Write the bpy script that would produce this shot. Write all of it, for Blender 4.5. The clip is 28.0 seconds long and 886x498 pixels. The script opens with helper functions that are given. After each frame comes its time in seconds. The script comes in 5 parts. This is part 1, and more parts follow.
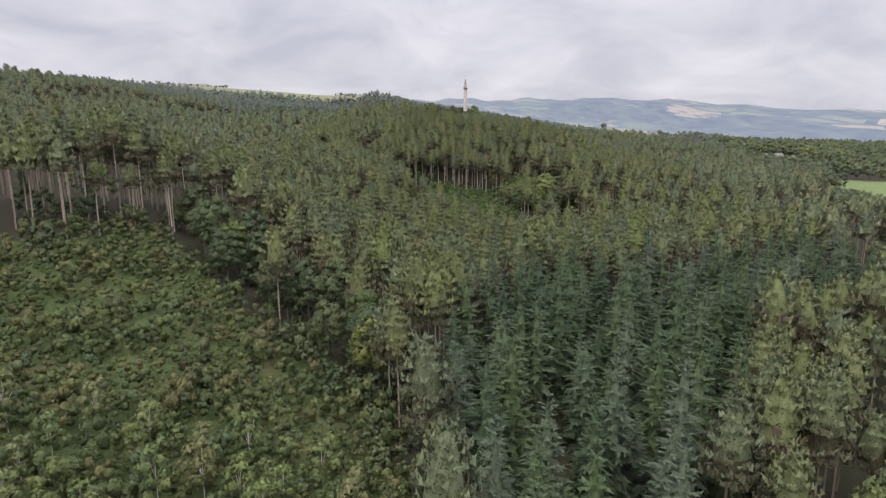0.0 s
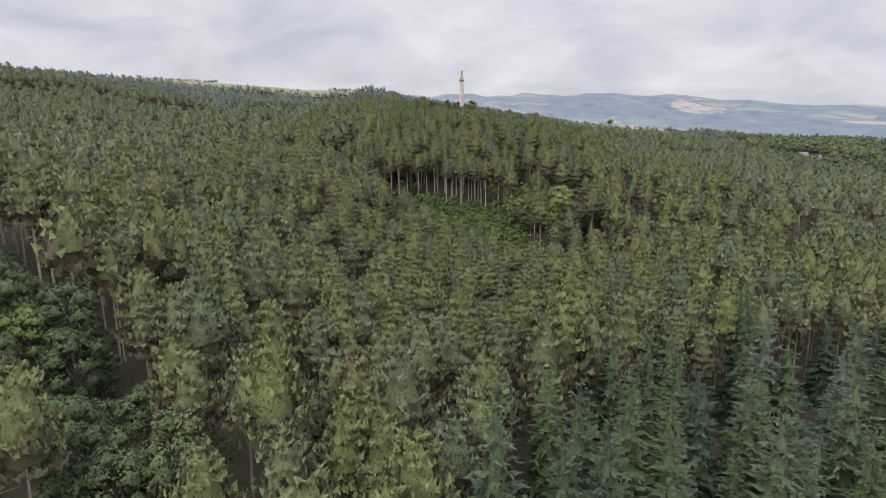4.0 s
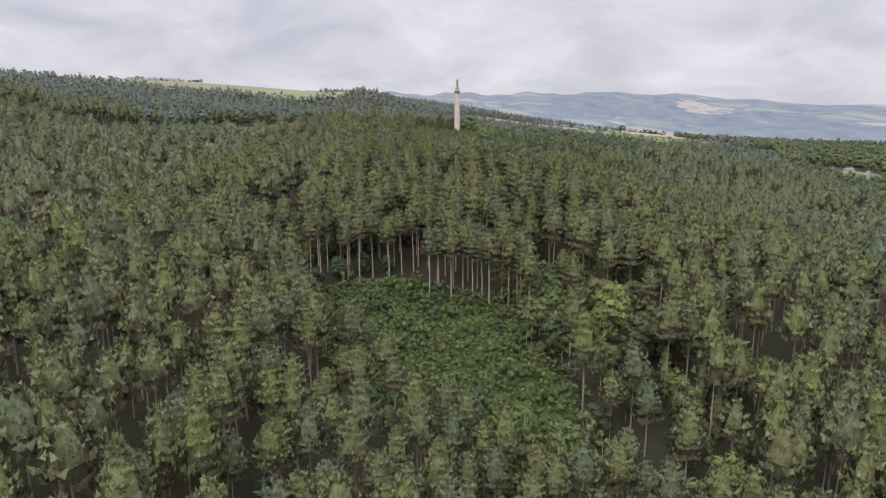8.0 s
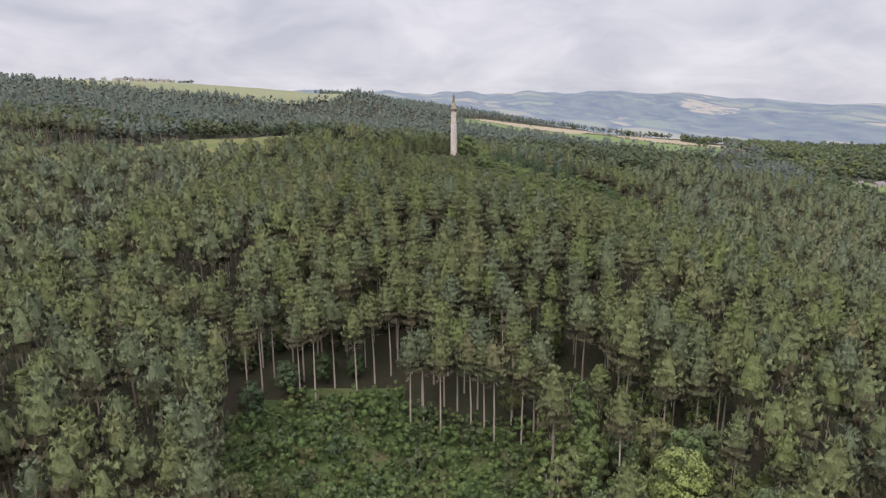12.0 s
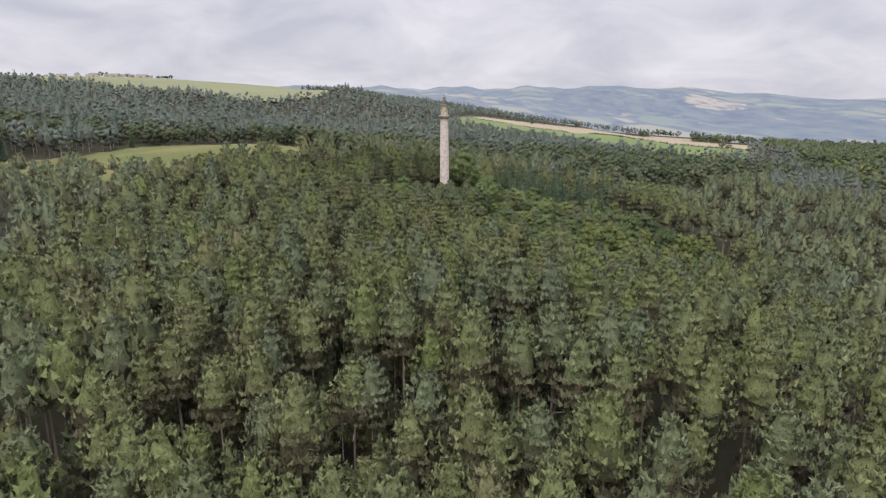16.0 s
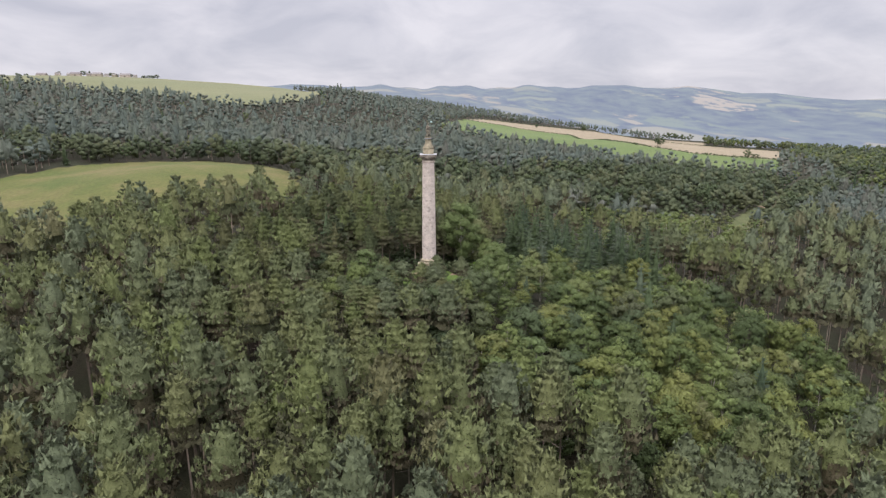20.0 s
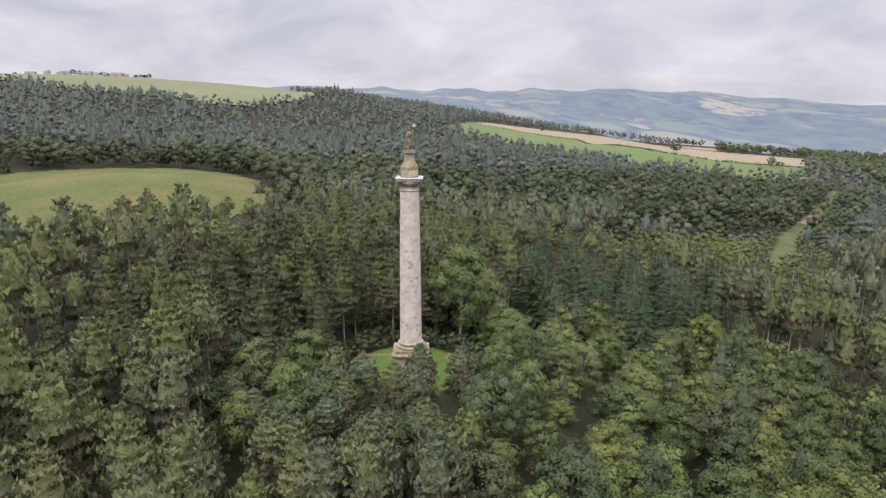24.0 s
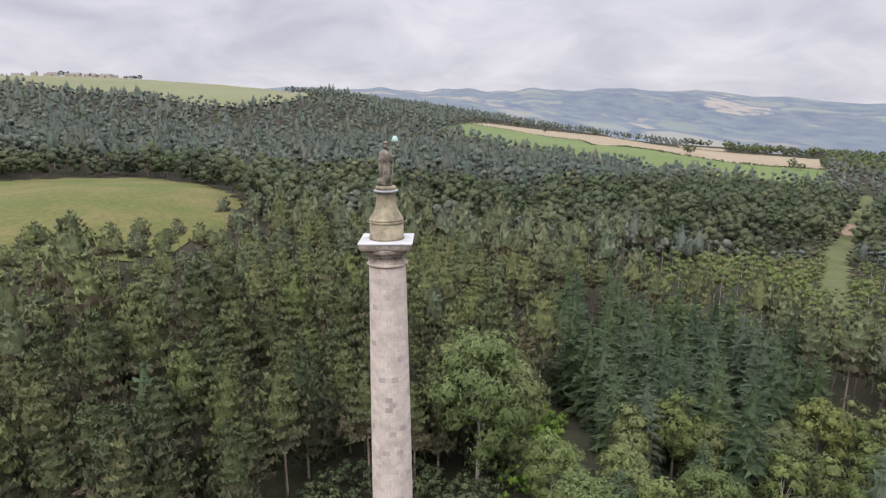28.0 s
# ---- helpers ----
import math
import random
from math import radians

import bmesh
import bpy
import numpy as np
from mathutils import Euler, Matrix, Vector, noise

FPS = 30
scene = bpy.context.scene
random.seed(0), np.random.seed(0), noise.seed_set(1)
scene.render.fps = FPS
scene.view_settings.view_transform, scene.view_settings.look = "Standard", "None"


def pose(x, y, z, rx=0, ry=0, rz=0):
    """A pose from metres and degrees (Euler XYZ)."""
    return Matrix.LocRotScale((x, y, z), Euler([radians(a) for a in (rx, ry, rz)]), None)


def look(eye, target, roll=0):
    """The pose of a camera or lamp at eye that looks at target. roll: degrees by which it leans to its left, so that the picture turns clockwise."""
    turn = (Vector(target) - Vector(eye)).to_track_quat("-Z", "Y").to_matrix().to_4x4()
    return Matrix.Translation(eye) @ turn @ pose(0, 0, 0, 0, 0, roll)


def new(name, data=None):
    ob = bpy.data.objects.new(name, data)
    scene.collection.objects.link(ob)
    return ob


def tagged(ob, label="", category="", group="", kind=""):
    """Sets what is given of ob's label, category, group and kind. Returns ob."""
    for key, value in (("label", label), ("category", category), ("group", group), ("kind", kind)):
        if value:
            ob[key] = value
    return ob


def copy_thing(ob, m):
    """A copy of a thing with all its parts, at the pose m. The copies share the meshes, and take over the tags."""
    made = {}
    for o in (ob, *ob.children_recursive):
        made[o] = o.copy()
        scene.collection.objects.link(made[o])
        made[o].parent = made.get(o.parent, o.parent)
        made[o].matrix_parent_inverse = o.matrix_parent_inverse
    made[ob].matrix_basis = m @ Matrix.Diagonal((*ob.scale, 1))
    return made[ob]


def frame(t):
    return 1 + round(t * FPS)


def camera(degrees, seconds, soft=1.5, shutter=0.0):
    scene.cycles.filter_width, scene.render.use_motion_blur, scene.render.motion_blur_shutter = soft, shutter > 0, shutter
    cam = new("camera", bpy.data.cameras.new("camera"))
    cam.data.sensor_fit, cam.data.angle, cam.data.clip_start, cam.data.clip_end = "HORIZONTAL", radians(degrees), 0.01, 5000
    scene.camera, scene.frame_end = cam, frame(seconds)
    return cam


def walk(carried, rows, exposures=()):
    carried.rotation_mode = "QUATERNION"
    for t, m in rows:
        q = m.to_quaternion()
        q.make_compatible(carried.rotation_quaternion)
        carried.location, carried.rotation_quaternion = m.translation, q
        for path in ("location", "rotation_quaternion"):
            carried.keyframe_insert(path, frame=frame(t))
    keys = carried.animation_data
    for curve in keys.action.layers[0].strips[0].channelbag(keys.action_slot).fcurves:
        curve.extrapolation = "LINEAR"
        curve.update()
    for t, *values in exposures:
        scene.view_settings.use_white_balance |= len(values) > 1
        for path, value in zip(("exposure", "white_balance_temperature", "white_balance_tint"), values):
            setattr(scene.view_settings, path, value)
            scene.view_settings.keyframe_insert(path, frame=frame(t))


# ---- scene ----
import itertools

cam = camera(72.0, 28.0, soft=1.3)
PATH = [
    (0, (-23.219, -594.343, 1.91), (-23.214, -592.384, 1.505), -0.20),
    (0.5, (-23.112, -591.577, 2.024), (-23.107, -589.618, 1.618), -0.20),
    (1, (-22.847, -586.381, 2.051), (-22.842, -584.423, 1.644), -0.23),
    (1.5, (-22.403, -579.216, 2.001), (-22.4, -577.258, 1.593), -0.27),
    (2, (-21.86, -571.056, 2.089), (-21.855, -569.098, 1.678), -0.30),
    (2.5, (-20.829, -561.376, 2.271), (-20.825, -559.418, 1.862), -0.27),
    (4.5, (-17.018, -504.616, 3.158), (-17.01, -502.661, 2.739), -0.23),
    (5, (-16.158, -490.155, 3.7), (-16.149, -488.199, 3.283), -0.20),
    (5.5, (-15.325, -476.372, 5.484), (-15.314, -474.416, 5.065), -0.17),
    (6, (-14.612, -463.306, 7.932), (-14.6, -461.35, 7.512), -0.13),
    (6.5, (-14.072, -450.055, 10.389), (-14.059, -448.1, 9.968), -0.13),
    (7, (-13.166, -436.801, 13.069), (-13.153, -434.846, 12.646), -0.17),
    (7.5, (-12.324, -423.895, 15.818), (-12.312, -421.941, 15.394), -0.20),
    (8, (-11.471, -411.249, 18.577), (-11.462, -409.295, 18.15), -0.17),
    (8.5, (-10.811, -398.385, 21.695), (-10.802, -396.432, 21.263), -0.17),
    (9, (-10.156, -385.607, 24.846), (-10.147, -383.655, 24.41), -0.17),
    (9.5, (-9.497, -372.996, 26.9), (-9.489, -371.044, 26.465), -0.17),
    (10, (-8.849, -363.723, 27.6), (-8.84, -361.771, 27.161), -0.13),
    (10.5, (-8.203, -359.179, 28.6), (-8.196, -357.227, 28.16), -0.07),
    (11, (-8.054, -358.045, 30.2), (-8.047, -356.093, 29.763), -0.03),
    (11.5, (-8.0, -356.923, 31.6), (-7.992, -354.972, 31.167), -0.13),
    (13.5, (-7.154, -306.478, 32.1), (-7.141, -304.526, 31.653), -0.33),
    (14, (-6.148, -293.012, 32.5), (-6.134, -291.06, 32.053), -0.47),
    (14.5, (-5.308, -279.2, 33.0), (-5.293, -277.25, 32.546), -0.47),
    (15, (-4.527, -266.328, 33.8), (-4.51, -264.378, 33.346), -0.37),
    (15.5, (-3.71, -254.335, 35.2), (-3.693, -252.385, 34.748), -0.33),
    (16, (-3.115, -243.456, 37.2), (-3.096, -241.506, 36.749), -0.30),
    (16.5, (-2.4, -232.553, 39.5), (-2.381, -230.604, 39.051), -0.37),
    (17, (-1.306, -221.877, 41.9), (-1.289, -219.927, 41.455), -0.40),
    (17.5, (-0.73, -210.828, 44.4), (-0.713, -208.879, 43.948), -0.40),
    (18, (-0.16, -200.319, 46.3), (-0.142, -198.371, 45.85), -0.30),
    (18.5, (0.439, -189.395, 46.5), (0.457, -187.448, 46.044), -0.23),
    (19, (1.127, -178.318, 46.3), (1.144, -176.37, 45.846), -0.20),
    (19.5, (1.725, -167.102, 46.3), (1.742, -165.154, 45.844), -0.20),
    (20, (2.36, -156.016, 46.2), (2.376, -154.069, 45.744), -0.20),
    (20.5, (3.194, -145.124, 46.2), (3.207, -143.176, 45.747), -0.17),
    (21, (3.627, -133.821, 46.05), (3.639, -131.874, 45.6), -0.07),
    (21.5, (3.785, -122.832, 45.8), (3.797, -120.885, 45.355), 0.10),
    (22, (4.51, -111.56, 45.4), (4.522, -109.614, 44.955), 0.13),
    (22.5, (4.605, -105.243, 45.35), (4.614, -103.295, 44.929), 0.20),
    (24.5, (4.915, -91.594, 44.65), (4.926, -89.646, 44.195), 0.20),
    (25, (4.969, -84.34, 44.4), (4.98, -82.392, 43.943), 0.27),
    (25.5, (4.993, -76.417, 44.2), (5.002, -74.47, 43.744), 0.20),
    (26, (5.071, -67.612, 44.15), (5.082, -65.665, 43.699), 0.07),
    (26.5, (5.014, -61.535, 44.15), (5.024, -59.586, 43.695), -0.07),
    (27, (5.06, -57.184, 44.3), (5.068, -55.235, 43.852), -0.13),
    (27.5, (4.719, -52.724, 44.5), (4.728, -50.775, 44.056), -0.13),
    (28, (4.276, -48.492, 44.6), (4.287, -46.543, 44.155), -0.10),
]
walk(cam, [(t, look(eye, target, roll)) for t, eye, target, roll in PATH])


# ---- world: an overcast sky, brighter overhead than at the horizon, and a soft sun behind the cloud ----
SUN_ELEVATION, SUN_ROTATION = radians(48), radians(205)


def build_world():
    world = bpy.data.worlds.new("overcast_sky")
    world.use_nodes = True
    scene.world = world
    nt = world.node_tree
    nt.nodes.clear()
    n = lambda kind, **kw: node(nt, kind, **kw)
    out = n("ShaderNodeOutputWorld")
    bg = n("ShaderNodeBackground")
    sky = n("ShaderNodeTexSky")
    sky.sky_type, sky.sun_disc, sky.sun_elevation, sky.sun_rotation = "NISHITA", False, SUN_ELEVATION, SUN_ROTATION
    co = n("ShaderNodeTexCoord")
    sep = n("ShaderNodeSeparateXYZ")
    nt.links.new(co.outputs["Generated"], sep.inputs[0])
    up = n("ShaderNodeMath", operation="MAXIMUM")
    nt.links.new(sep.outputs["Z"], up.inputs[0])
    up.inputs[1].default_value = 0.0
    # clouds lie on a flat layer: they crowd together towards the horizon
    low = n("ShaderNodeMath", operation="ADD")
    nt.links.new(up.outputs[0], low.inputs[0])
    low.inputs[1].default_value = 0.34
    flat = n("ShaderNodeVectorMath", operation="DIVIDE")
    comb = n("ShaderNodeCombineXYZ")
    for k in range(3):
        nt.links.new(low.outputs[0], comb.inputs[k])
    nt.links.new(co.outputs["Generated"], flat.inputs[0])
    nt.links.new(comb.outputs[0], flat.inputs[1])
    big = n("ShaderNodeTexNoise")
    nt.links.new(flat.outputs[0], big.inputs["Vector"])
    big.inputs["Scale"].default_value, big.inputs["Detail"].default_value, big.inputs["Roughness"].default_value = 2.3, 6, 0.55
    big.inputs["Distortion"].default_value = 0.4
    ramp = n("ShaderNodeValToRGB")
    e = ramp.color_ramp.elements
    e[0].position, e[0].color = 0.34, (0.575, 0.575, 0.665, 1)
    e[1].position, e[1].color = 0.68, (0.825, 0.80, 0.87, 1)
    nt.links.new(big.outputs["Fac"], ramp.inputs[0])
    # zenith about three times the horizon, as under a closed cloud cover
    above = n("ShaderNodeMapRange")
    above.interpolation_type = "SMOOTHSTEP"
    above.inputs["From Min"].default_value, above.inputs["From Max"].default_value = 0.12, 1.0
    nt.links.new(up.outputs[0], above.inputs["Value"])
    rise = n("ShaderNodeMath", operation="MULTIPLY_ADD")
    nt.links.new(above.outputs[0], rise.inputs[0])
    rise.inputs[1].default_value, rise.inputs[2].default_value = ZENITH, 1.0
    lift = n("ShaderNodeVectorMath", operation="SCALE")
    nt.links.new(ramp.outputs["Color"], lift.inputs[0])
    nt.links.new(rise.outputs[0], lift.inputs["Scale"])
    dim = n("ShaderNodeVectorMath", operation="SCALE")
    dim.inputs["Scale"].default_value = 0.1
    nt.links.new(sky.outputs[0], dim.inputs[0])
    mix = n("ShaderNodeMix", data_type="RGBA")
    mix.inputs["Factor"].default_value = 0.93
    nt.links.new(dim.outputs[0], mix.inputs[6])
    nt.links.new(lift.outputs[0], mix.inputs[7])
    nt.links.new(mix.outputs[2], bg.inputs["Color"])
    bg.inputs["Strength"].default_value = 1.0
    nt.links.new(bg.outputs[0], out.inputs[0])


def node(nt, kind, operation="", data_type="", blend_type="", attribute_name=""):
    made = nt.nodes.new(kind)
    if operation:
        made.operation = operation
    if data_type:
        made.data_type = data_type
    if blend_type:
        made.blend_type = blend_type
    if attribute_name:
        made.attribute_name = attribute_name
    return made


ZENITH = 4.2
build_world()
sun_data = bpy.data.lights.new("sun", "SUN")
sun_data.energy, sun_data.angle, sun_data.color = 1.5, radians(25), (1.0, 0.96, 0.9)
sun = new("sun", sun_data)
sun.matrix_world = look((0, 0, 0), (-math.sin(SUN_ROTATION) * math.cos(SUN_ELEVATION) * 10, -math.cos(SUN_ROTATION) * math.cos(SUN_ELEVATION) * 10, -math.sin(SUN_ELEVATION) * 10))
sun.location = (0, -200, 300)


# ---- materials ----
def material(name, rough=0.9, metal=0.0):
    mat = bpy.data.materials.new(name)
    mat.use_nodes = True
    nt = mat.node_tree
    bsdf = nt.nodes["Principled BSDF"]
    bsdf.inputs["Roughness"].default_value, bsdf.inputs["Metallic"].default_value = rough, metal
    bsdf.inputs["Specular IOR Level"].default_value = 0.25
    return mat, nt, bsdf


def ramp_node(nt, stops):
    r = nt.nodes.new("ShaderNodeValToRGB")
    while len(r.color_ramp.elements) < len(stops):
        r.color_ramp.elements.new(0.5)
    for el, (at, col) in zip(r.color_ramp.elements, stops):
        el.position, el.color = at, (*col, 1)
    return r


def noise_node(nt, scale, detail=4, rough=0.55, vector=None):
    t = node(nt, "ShaderNodeTexNoise")
    t.inputs["Scale"].default_value, t.inputs["Detail"].default_value, t.inputs["Roughness"].default_value = scale, detail, rough
    if vector is not None:
        nt.links.new(vector, t.inputs["Vector"])
    return t


def mixed(nt, fac, a, b, blend="MIX"):
    m = node(nt, "ShaderNodeMix", data_type="RGBA", blend_type=blend)
    for value, socket in ((fac, m.inputs["Factor"]), (a, m.inputs[6]), (b, m.inputs[7])):
        if isinstance(value, (int, float)):
            socket.default_value = value
        elif isinstance(value, tuple):
            socket.default_value = (*value, 1)
        else:
            nt.links.new(value, socket)
    return m.outputs[2]


def foliage(name, stops, leaf_jitter=0.11, through_light=0.22, gap=0.43):
    """Leaves or needles: the colour differs from tree to tree, and a little from spray to spray."""
    mat, nt, bsdf = material(name, 0.75)
    attr = node(nt, "ShaderNodeAttribute", attribute_name="tint")
    info = nt.nodes.new("ShaderNodeObjectInfo")
    add = node(nt, "ShaderNodeMath", operation="ADD")
    nt.links.new(attr.outputs["Fac"], add.inputs[0])
    nt.links.new(info.outputs["Random"], add.inputs[1])
    fract = node(nt, "ShaderNodeMath", operation="FRACT")
    nt.links.new(add.outputs[0], fract.inputs[0])
    ramp = ramp_node(nt, stops)
    nt.links.new(fract.outputs[0], ramp.inputs[0])
    geo = nt.nodes.new("ShaderNodeNewGeometry")
    hsv = nt.nodes.new("ShaderNodeHueSaturation")
    val = node(nt, "ShaderNodeMapRange")
    nt.links.new(geo.outputs["Random Per Island"], val.inputs["Value"])
    val.inputs["To Min"].default_value, val.inputs["To Max"].default_value = 1 - leaf_jitter, 1 + leaf_jitter
    # fine light and dark of the needle tufts
    grain_at = nt.nodes.new("ShaderNodeTexCoord")
    grain = noise_node(nt, GRAIN_SCALE, 5, 0.78, grain_at.outputs["Object"])
    light = node(nt, "ShaderNodeMapRange")
    nt.links.new(grain.outputs["Fac"], light.inputs["Value"])
    light.inputs["From Min"].default_value, light.inputs["From Max"].default_value = 0.3, 0.7
    light.inputs["To Min"].default_value, light.inputs["To Max"].default_value = 0.7, 1.3
    both = node(nt, "ShaderNodeMath", operation="MULTIPLY")
    nt.links.new(val.outputs[0], both.inputs[0])
    nt.links.new(light.outputs[0], both.inputs[1])
    nt.links.new(both.outputs[0], hsv.inputs["Value"])
    nt.links.new(ramp.outputs[0], hsv.inputs["Color"])
    nt.links.new(hsv.outputs[0], bsdf.inputs["Base Color"])
    # a tuft of fine leaves catches the light as a rounded whole
    tuft = node(nt, "ShaderNodeAttribute", attribute_name="facing")
    turn = nt.nodes.new("ShaderNodeVectorTransform")
    turn.vector_type, turn.convert_from, turn.convert_to = "NORMAL", "OBJECT", "WORLD"
    nt.links.new(tuft.outputs["Vector"], turn.inputs[0])
    shake = node(nt, "ShaderNodeVectorMath", operation="MULTIPLY_ADD")
    nt.links.new(grain.outputs["Color"], shake.inputs[0])
    shake.inputs[1].default_value = (1.1, 1.1, 1.1)
    shake.inputs[2].default_value = (-0.55, -0.55, -0.55)
    ruffled = node(nt, "ShaderNodeVectorMath", operation="ADD")
    nt.links.new(turn.outputs[0], ruffled.inputs[0])
    nt.links.new(shake.outputs[0], ruffled.inputs[1])
    level = node(nt, "ShaderNodeVectorMath", operation="NORMALIZE")
    nt.links.new(ruffled.outputs[0], level.inputs[0])
    nt.links.new(level.outputs[0], bsdf.inputs["Normal"])
    trans = nt.nodes.new("ShaderNodeBsdfTranslucent")
    nt.links.new(hsv.outputs[0], trans.inputs["Color"])
    mix = nt.nodes.new("ShaderNodeMixShader")
    mix.inputs[0].default_value = through_light
    nt.links.new(bsdf.outputs[0], mix.inputs[1])
    nt.links.new(trans.outputs[0], mix.inputs[2])
    # ragged edges and gaps between the needles or leaves
    co = nt.nodes.new("ShaderNodeTexCoord")
    gaps = noise_node(nt, GAP_SCALE, 3, 0.65, co.outputs["Object"])
    cut = node(nt, "ShaderNodeMath", operation="GREATER_THAN")
    nt.links.new(gaps.outputs["Fac"], cut.inputs[0])
    cut.inputs[1].default_value = gap
    clear = nt.nodes.new("ShaderNodeBsdfTransparent")
    ragged = nt.nodes.new("ShaderNodeMixShader")
    nt.links.new(cut.outputs[0], ragged.inputs[0])
    nt.links.new(clear.outputs[0], ragged.inputs[1])
    nt.links.new(mix.outputs[0], ragged.inputs[2])
    nt.links.new(ragged.outputs[0], nt.nodes["Material Output"].inputs["Surface"])
    return mat


GAP_SCALE, GRAIN_SCALE = 3.8, 1.6


def bark(name, low, high, scale=6.0):
    mat, nt, bsdf = material(name, 0.95)
    co = nt.nodes.new("ShaderNodeTexCoord")
    t = noise_node(nt, scale, 6, 0.7, co.outputs["Object"])
    r = ramp_node(nt, [(0.3, low), (0.7, high)])
    nt.links.new(t.outputs["Fac"], r.inputs[0])
    nt.links.new(r.outputs[0], bsdf.inputs["Base Color"])
    bump = nt.nodes.new("ShaderNodeBump")
    bump.inputs["Strength"].default_value = 0.5
    nt.links.new(t.outputs["Fac"], bump.inputs["Height"])
    nt.links.new(bump.outputs[0], bsdf.inputs["Normal"])
    return mat


def ground_material(name, stops, scale, fine=1.2, rough=0.98):
    mat, nt, bsdf = material(name, rough)
    co = nt.nodes.new("ShaderNodeTexCoord")
    wide = noise_node(nt, scale, 6, 0.6, co.outputs["Object"])
    small = noise_node(nt, fine, 5, 0.7, co.outputs["Object"])
    r = ramp_node(nt, stops)
    nt.links.new(wide.outputs["Fac"], r.inputs[0])
    r2 = ramp_node(nt, [(0.25, (0.62, 0.62, 0.62)), (0.75, (1.25, 1.25, 1.25))])
    nt.links.new(small.outputs["Fac"], r2.inputs[0])
    nt.links.new(mixed(nt, 1.0, r.outputs[0], r2.outputs[0], "MULTIPLY"), bsdf.inputs["Base Color"])
    bump = nt.nodes.new("ShaderNodeBump")
    bump.inputs["Strength"].default_value, bump.inputs["Distance"].default_value = 0.6, 0.4
    nt.links.new(small.outputs["Fac"], bump.inputs["Height"])
    nt.links.new(bump.outputs[0], bsdf.inputs["Normal"])
    return mat


PINE = foliage("pine_needles", [(0.0, (0.131, 0.156, 0.089)), (0.25, (0.144, 0.167, 0.082)), (0.5, (0.154, 0.177, 0.072)), (0.72, (0.164, 0.175, 0.075)), (0.9, (0.153, 0.186, 0.065)), (1.0, (0.171, 0.162, 0.081))], 0.12, 0.3, 0.40)
DARK_PINE = foliage("dark_pine_needles", [(0.0, (0.054, 0.071, 0.032)), (0.4, (0.073, 0.089, 0.037)), (0.7, (0.093, 0.104, 0.041)), (0.9, (0.108, 0.135, 0.045)), (1.0, (0.103, 0.086, 0.048))])
# FAR_PINE and MID_PINE: needle colour made bluer and paler to imitate distance haze
FAR_PINE = foliage("hazed_pine_needles", [(0.0, (0.098, 0.124, 0.104)), (0.4, (0.114, 0.138, 0.108)), (0.75, (0.130, 0.148, 0.110)), (1.0, (0.128, 0.132, 0.106))], 0.08, 0.25, 0.36)
MID_PINE = foliage("hazed_mid_pine_needles", [(0.0, (0.133, 0.158, 0.098)), (0.4, (0.147, 0.171, 0.091)), (0.75, (0.159, 0.179, 0.085)), (1.0, (0.167, 0.165, 0.091))], 0.12, 0.3, 0.40)
# dry brown needles, darkened further to imitate shade inside and low in the crowns
SHADED_DRY_PINE = foliage("dry_shaded_inner_needles", [(0.0, (0.080, 0.080, 0.044)), (0.5, (0.098, 0.082, 0.048)), (1.0, (0.076, 0.086, 0.042))], 0.2, 0.25, 0.42)
SPRUCE = foliage("spruce_needles", [(0.0, (0.048, 0.074, 0.040)), (0.3, (0.060, 0.088, 0.040)), (0.55, (0.074, 0.104, 0.042)), (0.8, (0.078, 0.106, 0.060)), (1.0, (0.098, 0.122, 0.078))], 0.2, 0.15, 0.40)
BROAD = foliage("broad_leaves", [(0.0, (0.070, 0.097, 0.038)), (0.3, (0.094, 0.125, 0.042)), (0.6, (0.130, 0.158, 0.048)), (0.85, (0.172, 0.184, 0.055)), (1.0, (0.100, 0.121, 0.050))], 0.12, 0.25)
DARK_BROAD = foliage("dark_broad_leaves", [(0.0, (0.060, 0.083, 0.040)), (0.4, (0.076, 0.102, 0.045)), (0.75, (0.094, 0.116, 0.051)), (1.0, (0.088, 0.098, 0.050))], 0.12, 0.2)
# a little distance haze is mixed into this leaf colour too
FAR_BROAD = foliage("hazed_far_broad_leaves", [(0.0, (0.062, 0.082, 0.046)), (0.4, (0.078, 0.098, 0.052)), (0.75, (0.094, 0.112, 0.056)), (1.0, (0.116, 0.124, 0.060))], 0.2, 0.2)
BIRCH = foliage("birch_leaves", [(0.0, (0.118, 0.160, 0.062)), (0.5, (0.158, 0.196, 0.064)), (0.8, (0.164, 0.186, 0.076)), (1.0, (0.164, 0.160, 0.070))], 0.12, 0.3)
SCRUB = foliage("scrub_leaves", [(0.0, (0.070, 0.092, 0.036)), (0.3, (0.086, 0.110, 0.040)), (0.55, (0.106, 0.132, 0.044)), (0.8, (0.126, 0.136, 0.048)), (0.93, (0.126, 0.114, 0.050)), (1.0, (0.074, 0.088, 0.038))], 0.16, 0.3)
LIME = foliage("fresh_green_leaves", [(0.0, (0.11, 0.19, 0.03)), (1.0, (0.17, 0.25, 0.04))], 0.12, 0.3)
FRESH_SCRUB = foliage("fresh_scrub_leaves", [(0.0, (0.086, 0.130, 0.044)), (0.5, (0.110, 0.158, 0.050)), (0.85, (0.130, 0.174, 0.056)), (1.0, (0.138, 0.136, 0.054))], 0.16, 0.3)
PALE = foliage("pale_leaves", [(0.0, (0.2, 0.24, 0.075)), (1.0, (0.24, 0.26, 0.08))], 0.12, 0.25)
